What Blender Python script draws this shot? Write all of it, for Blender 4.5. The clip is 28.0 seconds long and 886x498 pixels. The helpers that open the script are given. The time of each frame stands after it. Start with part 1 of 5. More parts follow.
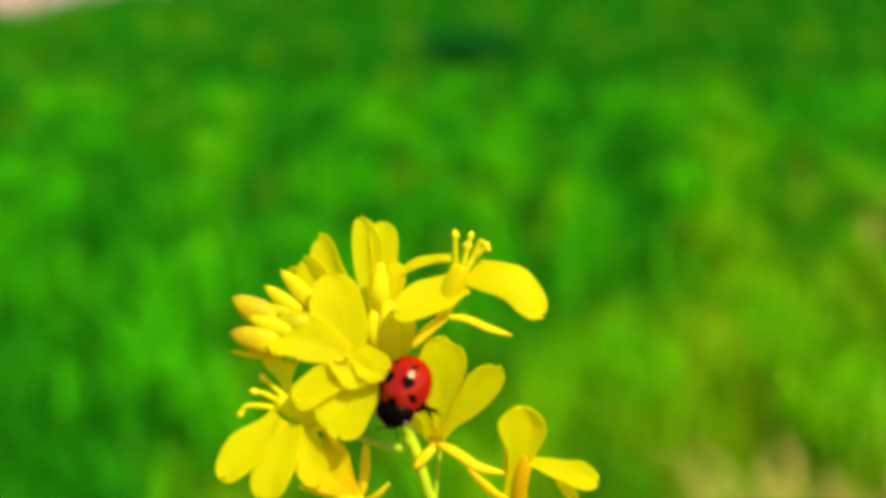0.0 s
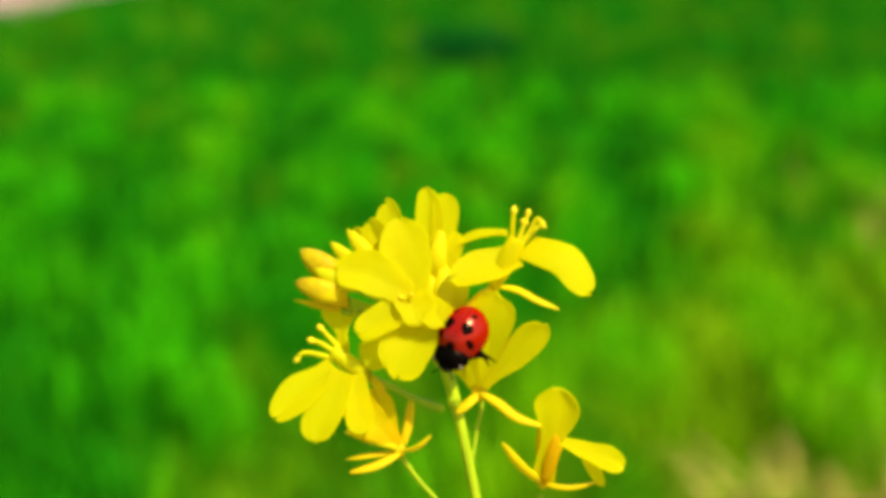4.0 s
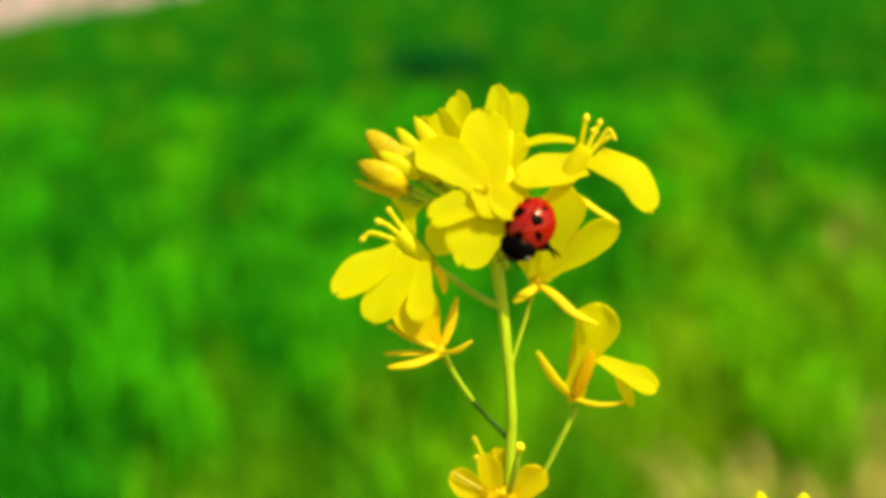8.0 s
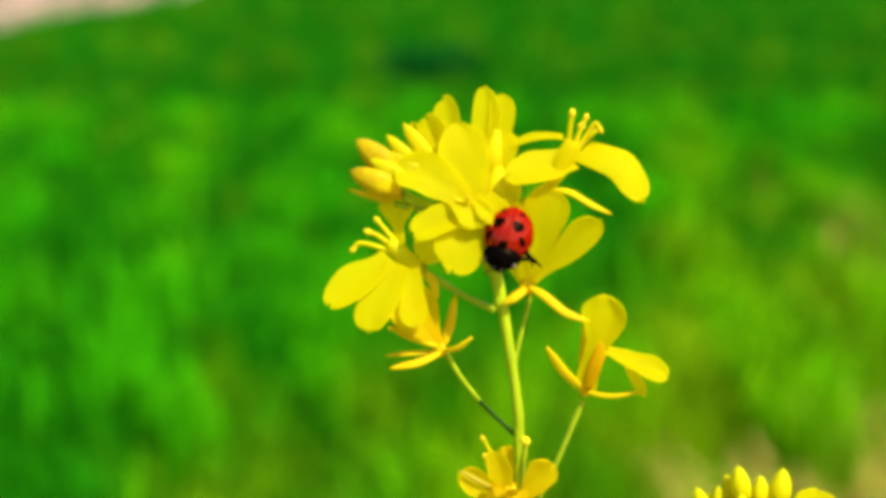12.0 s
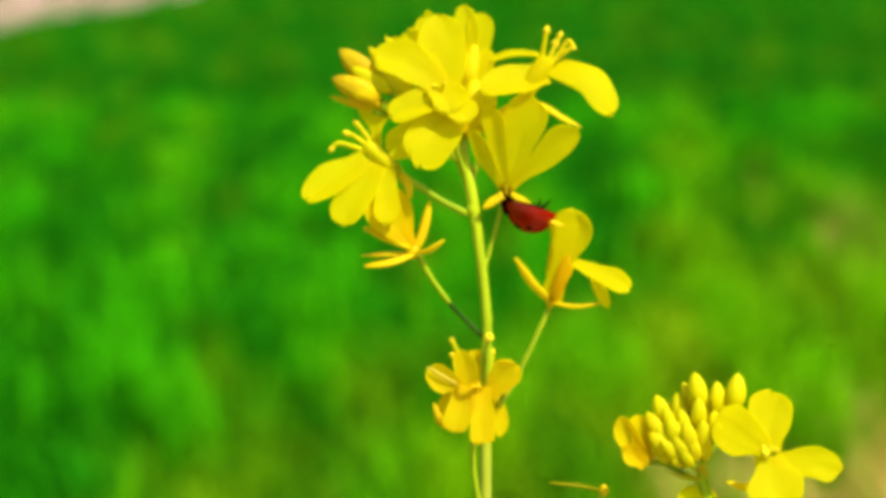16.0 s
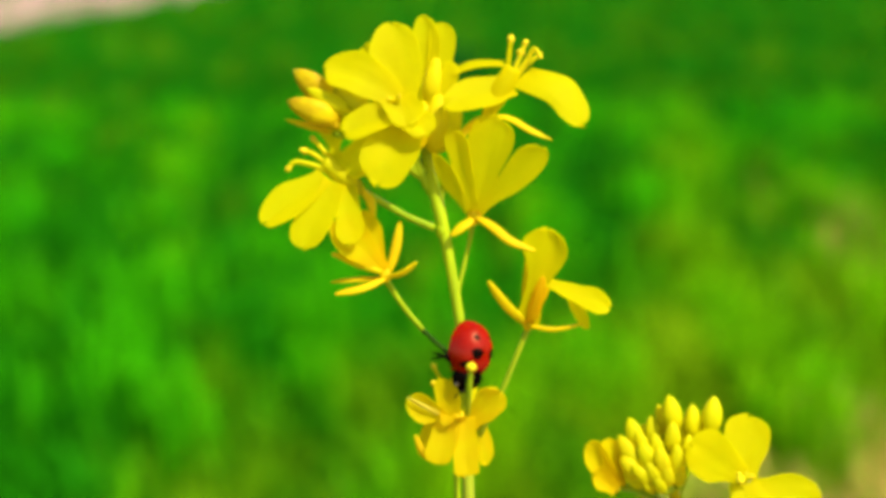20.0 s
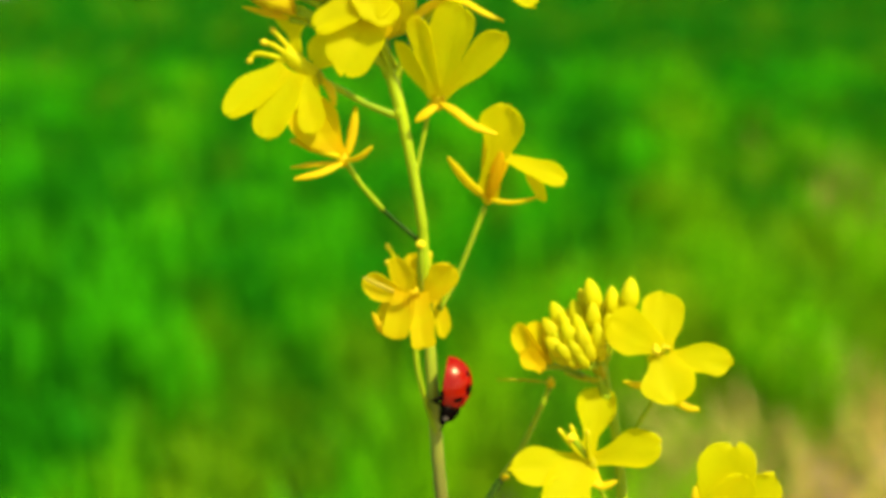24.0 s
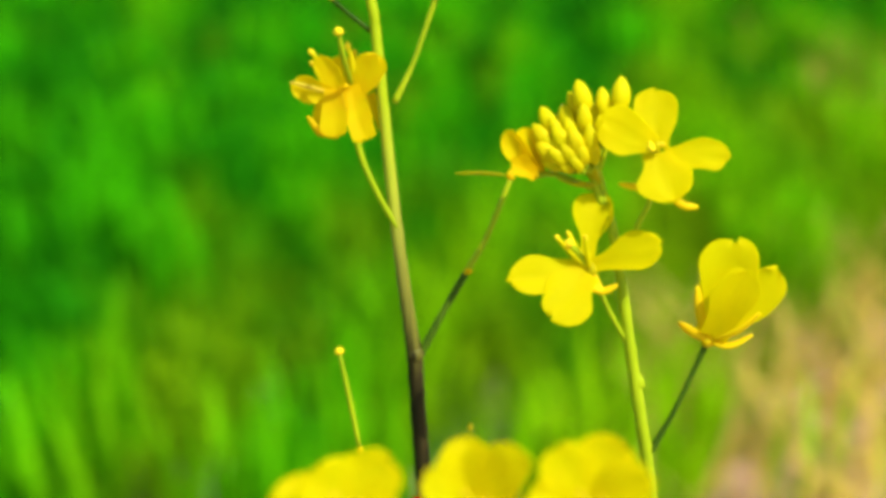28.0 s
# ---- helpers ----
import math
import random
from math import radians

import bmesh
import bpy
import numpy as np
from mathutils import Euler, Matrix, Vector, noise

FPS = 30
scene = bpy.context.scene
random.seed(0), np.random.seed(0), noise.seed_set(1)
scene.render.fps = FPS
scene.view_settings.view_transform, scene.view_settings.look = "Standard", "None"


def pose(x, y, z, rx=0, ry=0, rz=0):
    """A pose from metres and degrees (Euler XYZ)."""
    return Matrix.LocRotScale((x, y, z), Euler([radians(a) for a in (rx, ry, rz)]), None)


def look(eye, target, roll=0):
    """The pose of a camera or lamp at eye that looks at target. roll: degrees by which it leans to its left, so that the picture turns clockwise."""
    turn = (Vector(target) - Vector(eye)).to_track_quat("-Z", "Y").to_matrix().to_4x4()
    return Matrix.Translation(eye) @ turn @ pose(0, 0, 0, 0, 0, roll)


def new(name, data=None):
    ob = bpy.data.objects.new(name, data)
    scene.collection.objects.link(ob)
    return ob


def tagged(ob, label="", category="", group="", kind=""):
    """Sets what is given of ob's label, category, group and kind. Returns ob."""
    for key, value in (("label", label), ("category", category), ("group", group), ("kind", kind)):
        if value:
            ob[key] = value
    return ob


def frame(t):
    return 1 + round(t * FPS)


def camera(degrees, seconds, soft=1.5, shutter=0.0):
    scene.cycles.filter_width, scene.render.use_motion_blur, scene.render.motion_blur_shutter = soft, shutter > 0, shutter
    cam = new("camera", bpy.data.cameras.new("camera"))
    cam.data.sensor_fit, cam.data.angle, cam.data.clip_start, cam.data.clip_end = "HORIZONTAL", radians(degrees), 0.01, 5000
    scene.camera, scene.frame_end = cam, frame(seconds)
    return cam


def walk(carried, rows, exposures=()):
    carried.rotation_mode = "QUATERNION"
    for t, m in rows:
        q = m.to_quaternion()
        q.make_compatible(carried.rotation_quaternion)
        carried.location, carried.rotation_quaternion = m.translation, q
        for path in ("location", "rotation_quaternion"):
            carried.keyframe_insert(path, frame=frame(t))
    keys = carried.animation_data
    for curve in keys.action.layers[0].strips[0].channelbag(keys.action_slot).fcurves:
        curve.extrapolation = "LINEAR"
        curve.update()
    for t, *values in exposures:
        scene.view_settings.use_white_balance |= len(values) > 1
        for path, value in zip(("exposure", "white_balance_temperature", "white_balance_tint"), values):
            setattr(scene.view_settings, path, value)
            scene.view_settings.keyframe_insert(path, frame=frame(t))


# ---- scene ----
# Camera: a phone held close to the flowers, sharp at the stems, with a shallow depth of field.
cam = camera(40.0, 28.0, 4.4)
cam.data.dof.use_dof = True
cam.data.dof.focus_distance = 0.118
cam.data.dof.aperture_fstop = 15.5
# seconds, x, y, z in metres, pitch, yaw in degrees
CAMERA_ROWS = [
    (0.0, 0.00124, 0.01294, 0.44896, -16.22, 1.78),
    (0.5, -0.00126, 0.00971, 0.44695, -16.12, 1.67),
    (1.0, -0.00023, 0.01083, 0.44713, -16.16, 1.66),
    (1.5, 0.00342, 0.01146, 0.44710, -16.20, 1.77),
    (2.0, 0.00494, 0.01286, 0.44811, -16.28, 1.80),
    (2.5, 0.00308, 0.01180, 0.44777, -16.27, 1.76),
    (3.0, -0.00148, 0.01174, 0.44754, -16.27, 1.61),
    (3.5, -0.00111, 0.00963, 0.44774, -16.26, 1.60),
    (5.5, -0.00293, 0.00713, 0.44606, -16.15, 1.42),
    (6.0, -0.00647, 0.00724, 0.44263, -15.99, 1.15),
    (6.5, -0.00616, 0.00721, 0.44046, -15.80, 0.78),
    (7.0, -0.00729, 0.00612, 0.43772, -15.60, 0.52),
    (7.5, -0.00516, 0.00564, 0.43723, -15.42, 0.41),
    (8.0, -0.00096, 0.00277, 0.43748, -15.23, 0.20),
    (8.5, -0.00153, 0.00401, 0.43797, -15.24, 0.14),
    (9.0, -0.00215, 0.00609, 0.43738, -15.20, 0.07),
    (9.5, -0.00258, 0.00803, 0.43555, -15.09, 0.01),
    (10.0, -0.00334, 0.00907, 0.43622, -15.07, -0.04),
    (10.5, -0.00631, 0.00792, 0.43926, -15.30, -0.14),
    (11.0, -0.00552, 0.00610, 0.43910, -15.42, -0.11),
    (11.5, -0.00557, 0.00458, 0.43777, -15.33, -0.09),
    (13.5, -0.00223, -0.00027, 0.43631, -15.17, 0.09),
    (14.0, -0.00130, -0.00128, 0.43650, -15.25, 0.03),
    (14.5, -0.00104, 0.00096, 0.43407, -15.22, -0.03),
    (15.0, 0.00213, -0.00142, 0.43010, -15.10, 0.07),
    (15.5, 0.00062, -0.00125, 0.42876, -15.07, -0.03),
    (16.0, -0.00128, -0.00434, 0.42936, -15.08, -0.10),
    (16.5, -0.00089, -0.00384, 0.42836, -15.10, -0.10),
    (17.0, 0.00362, -0.00097, 0.42827, -15.19, 0.04),
    (17.5, 0.00358, -0.00249, 0.43132, -15.30, 0.07),
    (18.0, 0.00232, -0.00292, 0.43291, -15.35, 0.03),
    (18.5, 0.00215, -0.00381, 0.43510, -15.35, 0.06),
    (19.0, 0.00029, -0.00160, 0.43147, -15.15, -0.02),
    (19.5, 0.00164, -0.00065, 0.42998, -15.05, 0.05),
    (20.0, 0.00000, 0.00000, 0.43000, -15.00, 0.00),
    (20.5, 0.00075, -0.00296, 0.43227, -15.10, 0.04),
    (22.5, -0.00155, -0.00532, 0.43177, -15.19, -0.15),
    (23.0, 0.00358, -0.00775, 0.42697, -15.86, -0.09),
    (23.5, 0.00027, -0.00821, 0.42635, -16.27, -0.23),
    (24.0, 0.00392, -0.00987, 0.42351, -16.63, -0.10),
    (24.5, 0.00375, -0.00953, 0.42210, -17.03, -0.03),
    (25.0, 0.00285, -0.00740, 0.42337, -17.48, -0.01),
    (25.5, 0.00158, -0.00764, 0.42055, -18.05, -0.07),
    (26.0, 0.00157, -0.00841, 0.41955, -18.74, -0.09),
    (26.5, 0.00238, -0.00828, 0.41925, -19.77, -0.21),
    (27.0, 0.00269, -0.00975, 0.41738, -20.47, -0.34),
    (27.5, 0.00394, -0.01068, 0.41548, -21.16, -0.45),
    (28.0, 0.00277, -0.00951, 0.41307, -21.84, -0.68),
]
walk(cam, [(t, pose(x, y, z, 90 + pitch, 0, yaw)) for t, x, y, z, pitch, yaw in CAMERA_ROWS])

# ---- light ----
SUN_TO = Vector((0.46, -0.29, 0.84)).normalized()
world = bpy.data.worlds.new("sky")
world.use_nodes = True
scene.world = world
sky = world.node_tree.nodes.new("ShaderNodeTexSky")
sky.sky_type = "NISHITA"
sky.sun_disc = False
sky.sun_elevation = math.asin(SUN_TO.z)
sky.sun_rotation = math.atan2(SUN_TO.x, SUN_TO.y)
world.node_tree.nodes["Background"].inputs["Strength"].default_value = 0.15
world.node_tree.links.new(sky.outputs[0], world.node_tree.nodes["Background"].inputs["Color"])
sun = new("sun", bpy.data.lights.new("sun", "SUN"))
sun.data.energy, sun.data.angle, sun.data.color = 4.1, radians(0.53), (1.0, 0.96, 0.88)
sun.matrix_world = look(SUN_TO, (0, 0, 0))
scene.view_settings.exposure = 0.58

MM = 0.001


# ---- materials ----
def shader(name):
    m = bpy.data.materials.new(name)
    m.use_nodes = True
    return m, m.node_tree, m.node_tree.nodes["Principled BSDF"]


def mixed(tree, fac, a, b):
    n = tree.nodes.new("ShaderNodeMix")
    n.data_type = "RGBA"
    n.inputs["A"].default_value, n.inputs["B"].default_value = (*a, 1), (*b, 1)
    tree.links.new(fac, n.inputs["Factor"])
    return n


def noise_at(tree, scale, detail=3.0, rough=0.6, stretch=None):
    c = tree.nodes.new("ShaderNodeTexCoord")
    n = tree.nodes.new("ShaderNodeTexNoise")
    n.inputs["Scale"].default_value, n.inputs["Detail"].default_value, n.inputs["Roughness"].default_value = scale, detail, rough
    out = c.outputs["Object"]
    if stretch:
        s = tree.nodes.new("ShaderNodeMapping")
        s.inputs["Scale"].default_value = stretch
        tree.links.new(out, s.inputs[0])
        out = s.outputs[0]
    tree.links.new(out, n.inputs["Vector"])
    return n


def ramp(tree, fac, lo, hi):
    n = tree.nodes.new("ShaderNodeMapRange")
    n.inputs["From Min"].default_value, n.inputs["From Max"].default_value = lo, hi
    tree.links.new(fac, n.inputs["Value"])
    return n.outputs[0]


def bump(tree, bsdf, height, strength, distance):
    n = tree.nodes.new("ShaderNodeBump")
    n.inputs["Strength"].default_value, n.inputs["Distance"].default_value = strength, distance
    tree.links.new(height, n.inputs["Height"])
    tree.links.new(n.outputs[0], bsdf.inputs["Normal"])


def plant_skin(name, a, b, scale, rough=0.5, clear=0.0, relief=0.15, vary=0.0, c=(0, 0, 0), veins=()):
    """Living tissue: two tones in patches, fine grain relief, and some light let through."""
    m, tree, bsdf = shader(name)
    patch = noise_at(tree, scale)
    col = mixed(tree, ramp(tree, patch.outputs["Fac"], 0.35, 0.68), a, b)
    out = col.outputs["Result"]
    if vary:
        info = tree.nodes.new("ShaderNodeObjectInfo")
        n = tree.nodes.new("ShaderNodeMix")
        n.data_type = "RGBA"
        k = tree.nodes.new("ShaderNodeMath")
        k.operation = "MULTIPLY"
        k.inputs[1].default_value = vary
        tree.links.new(info.outputs["Random"], k.inputs[0])
        tree.links.new(k.outputs[0], n.inputs["Factor"])
        tree.links.new(out, n.inputs["A"])
        n.inputs["B"].default_value = (*c, 1)
        out = n.outputs["Result"]
    if veins:
        along, across = tree.nodes.new("ShaderNodeAttribute"), tree.nodes.new("ShaderNodeAttribute")
        along.attribute_name, across.attribute_name = "along", "across"
        wave = tree.nodes.new("ShaderNodeMath")
        wave.operation = "MULTIPLY_ADD"
        wave.inputs[1].default_value = 21.0
        tree.links.new(across.outputs["Fac"], wave.inputs[0])
        wob = tree.nodes.new("ShaderNodeMath")
        wob.operation = "MULTIPLY"
        wob.inputs[1].default_value = 3.0
        tree.links.new(patch.outputs["Fac"], wob.inputs[0])
        tree.links.new(wob.outputs[0], wave.inputs[2])
        sine = tree.nodes.new("ShaderNodeMath")
        sine.operation = "SINE"
        tree.links.new(wave.outputs[0], sine.inputs[0])
        line = tree.nodes.new("ShaderNodeMath")
        line.operation = "MULTIPLY"
        line.inputs[1].default_value = 0.15
        tree.links.new(ramp(tree, sine.outputs[0], 0.55, 1.0), line.inputs[0])
        base = tree.nodes.new("ShaderNodeMath")
        base.operation = "MULTIPLY_ADD"
        base.inputs[1].default_value = 0.3
        tree.links.new(ramp(tree, along.outputs["Fac"], 0.42, 0.05), base.inputs[0])
        tree.links.new(line.outputs[0], base.inputs[2])
        n = tree.nodes.new("ShaderNodeMix")
        n.data_type = "RGBA"
        tree.links.new(base.outputs[0], n.inputs["Factor"])
        tree.links.new(out, n.inputs["A"])
        n.inputs["B"].default_value = (*veins, 1)
        out = n.outputs["Result"]
    tree.links.new(out, bsdf.inputs["Base Color"])
    bsdf.inputs["Roughness"].default_value = rough
    bsdf.inputs["Specular IOR Level"].default_value = 0.06
    grain = noise_at(tree, scale * 9, 2.0)
    bump(tree, bsdf, grain.outputs["Fac"], relief, 0.0001)
    if clear:
        t = tree.nodes.new("ShaderNodeBsdfTranslucent")
        tree.links.new(out, t.inputs["Color"])
        mix = tree.nodes.new("ShaderNodeMixShader")
        mix.inputs[0].default_value = clear
        tree.links.new(bsdf.outputs[0], mix.inputs[1])
        tree.links.new(t.outputs[0], mix.inputs[2])
        tree.links.new(mix.outputs[0], tree.nodes["Material Output"].inputs["Surface"])
    return m


PETAL = plant_skin("yellow_petal", (0.88, 0.83, 0.0003), (0.87, 0.80, 0.0003), 260, 0.6, 0.72, 0.12, 0.2, (0.88, 0.78, 0.0003), (0.87, 0.75, 0.0003))
AGED = plant_skin("aged_petal", (0.88, 0.79, 0.0006), (0.88, 0.72, 0.0006), 220, 0.6, 0.66, 0.15, 0.35, (0.90, 0.58, 0.001), (0.86, 0.48, 0.0006))
FADING = plant_skin("fading_petal", (0.88, 0.75, 0.001), (0.88, 0.67, 0.002), 420, 0.6, 0.66, 0.2, 0.4, (0.88, 0.79, 0.001), (0.86, 0.58, 0.003))
PALE_SEPAL = plant_skin("pale_sepal", (0.88, 0.76, 0.10), (0.85, 0.68, 0.04), 300, 0.5, 0.3)
BUD = plant_skin("bud_skin", (0.82, 0.74, 0.001), (0.72, 0.66, 0.002), 300, 0.5, 0.35, 0.2, 0.4, (0.88, 0.66, 0.004))
BROWN_BUD = plant_skin("brownish_bud_skin", (0.74, 0.54, 0.001), (0.44, 0.25, 0.003), 300, 0.5, 0.08, 0.2)
SEPAL = plant_skin("yellow_sepal", (0.86, 0.70, 0.002), (0.85, 0.62, 0.002), 240, 0.5, 0.35, 0.2, 0.35, (0.86, 0.52, 0.006))
GREEN_SEPAL = plant_skin("yellow_green_sepal", (0.60, 0.52, 0.002), (0.46, 0.40, 0.002), 240, 0.5, 0.2)
STALK = plant_skin("green_stalk", (0.37, 0.46, 0.006), (0.26, 0.36, 0.006), 180, 0.45, 0.0, 0.3)
DARK_STALK = plant_skin("purple_brown_stalk", (0.025, 0.065, 0.003), (0.06, 0.12, 0.005), 260, 0.5, 0.0, 0.3)
POLLEN = plant_skin("anther_pollen", (0.84, 0.66, 0.01), (0.80, 0.56, 0.01), 600, 0.8, 0.0, 0.5)


def stem_skin():
    """Green skin that turns purple-brown towards the root, in streaks along the stem."""
    m, tree, bsdf = shader("stem_skin")
    c = tree.nodes.new("ShaderNodeTexCoord")
    sep = tree.nodes.new("ShaderNodeSeparateXYZ")
    tree.links.new(c.outputs["Object"], sep.inputs[0])
    stretch = tree.nodes.new("ShaderNodeMapping")
    stretch.inputs["Scale"].default_value = (900, 900, 60)
    tree.links.new(c.outputs["Object"], stretch.inputs[0])
    n = tree.nodes.new("ShaderNodeTexNoise")
    n.inputs["Scale"].default_value, n.inputs["Detail"].default_value = 1.0, 3.0
    tree.links.new(stretch.outputs[0], n.inputs["Vector"])
    streak = tree.nodes.new("ShaderNodeMath")
    streak.operation = "MULTIPLY_ADD"
    tree.links.new(n.outputs["Fac"], streak.inputs[0])
    streak.inputs[1].default_value = 0.024
    tree.links.new(sep.outputs["Z"], streak.inputs[2])
    fresh = mixed(tree, ramp(tree, n.outputs["Fac"], 0.35, 0.65), (0.43, 0.52, 0.004), (0.33, 0.42, 0.004))
    dark = mixed(tree, ramp(tree, n.outputs["Fac"], 0.35, 0.7), (0.016, 0.015, 0.004), (0.05, 0.036, 0.010))
    n2 = tree.nodes.new("ShaderNodeMix")
    n2.data_type = "RGBA"
    tree.links.new(ramp(tree, streak.outputs[0], 0.028, 0.044), n2.inputs["Factor"])
    tree.links.new(dark.outputs["Result"], n2.inputs["A"])
    tree.links.new(fresh.outputs["Result"], n2.inputs["B"])
    tan = tree.nodes.new("ShaderNodeMix")
    tan.data_type = "RGBA"
    tree.links.new(ramp(tree, streak.outputs[0], 0.060, 0.038), tan.inputs["Factor"])
    tree.links.new(fresh.outputs["Result"], tan.inputs["A"])
    tan.inputs["B"].default_value = (0.31, 0.31, 0.035, 1)
    tree.links.new(tan.outputs["Result"], n2.inputs["B"])
    tree.links.new(n2.outputs["Result"], bsdf.inputs["Base Color"])
    bsdf.inputs["Roughness"].default_value = 0.45
    bsdf.inputs["Specular IOR Level"].default_value = 0.1
    bump(tree, bsdf, n.outputs["Fac"], 0.3, 0.0001)
    return m


STEM = stem_skin()


def lacquer(name, a, b, scale, rough, gloss, relief=0.05):
    """Hard smooth shell: coloured body under a thin, warm, clear gloss."""
    m, tree, bsdf = shader(name)
    n = noise_at(tree, scale)
    body = tree.nodes.new("ShaderNodeBsdfDiffuse")
    tree.links.new(mixed(tree, ramp(tree, n.outputs["Fac"], 0.3, 0.7), a, b).outputs["Result"], body.inputs["Color"])
    shine = tree.nodes.new("ShaderNodeBsdfGlossy")
    shine.inputs["Color"].default_value, shine.inputs["Roughness"].default_value = (1.0, 0.6, 0.3, 1), rough
    g = noise_at(tree, scale * 12, 2.0)
    bump(tree, shine, g.outputs["Fac"], relief, 0.00005)
    mix = tree.nodes.new("ShaderNodeMixShader")
    mix.inputs[0].default_value = gloss
    tree.links.new(body.outputs[0], mix.inputs[1])
    tree.links.new(shine.outputs[0], mix.inputs[2])
    tree.links.new(mix.outputs[0], tree.nodes["Material Output"].inputs["Surface"])
    tree.nodes.remove(bsdf)
    return m


RED = lacquer("red_wing_case", (0.35, 0.0036, 0.0002), (0.26, 0.0016, 0.0001), 500, 0.26, 0.05)
BLACK = lacquer("black_shell", (0.0012, 0.0008, 0.0006), (0.003, 0.002, 0.0015), 700, 0.35, 0.004, 0.1)
IVORY = lacquer("ivory_patch", (0.22, 0.17, 0.10), (0.14, 0.11, 0.06), 700, 0.5, 0.02)


def soil_skin():
    m, tree, bsdf = shader("dry_soil")
    big, small = noise_at(tree, 3.5, 4.0), noise_at(tree, 60, 5.0, 0.7)
    a = mixed(tree, ramp(tree, small.outputs["Fac"], 0.3, 0.7), (0.46, 0.25, 0.16), (0.62, 0.38, 0.27))
    b = tree.nodes.new("ShaderNodeMix")
    b.data_type = "RGBA"
    tree.links.new(ramp(tree, big.outputs["Fac"], 0.45, 0.75), b.inputs["Factor"])
    tree.links.new(a.outputs["Result"], b.inputs["A"])
    b.inputs["B"].default_value = (0.30, 0.15, 0.08, 1)
    grown = tree.nodes.new("ShaderNodeAttribute")
    grown.attribute_name = "turf"
    cover = tree.nodes.new("ShaderNodeMath")
    cover.operation = "ADD"
    tree.links.new(grown.outputs["Fac"], cover.inputs[0])
    tree.links.new(noise_at(tree, 14, 4.0).outputs["Fac"], cover.inputs[1])
    moss = mixed(tree, ramp(tree, noise_at(tree, 5, 3.0).outputs["Fac"], 0.35, 0.65), (0.010, 0.13, 0.001), (0.020, 0.19, 0.002))
    green = tree.nodes.new("ShaderNodeMix")
    green.data_type = "RGBA"
    tree.links.new(ramp(tree, cover.outputs[0], 0.75, 1.1), green.inputs["Factor"])
    tree.links.new(b.outputs["Result"], green.inputs["A"])
    tree.links.new(moss.outputs["Result"], green.inputs["B"])
    tree.links.new(green.outputs["Result"], bsdf.inputs["Base Color"])
    bsdf.inputs["Roughness"].default_value = 0.95
    bump(tree, bsdf, small.outputs["Fac"], 0.8, 0.01)
    return m


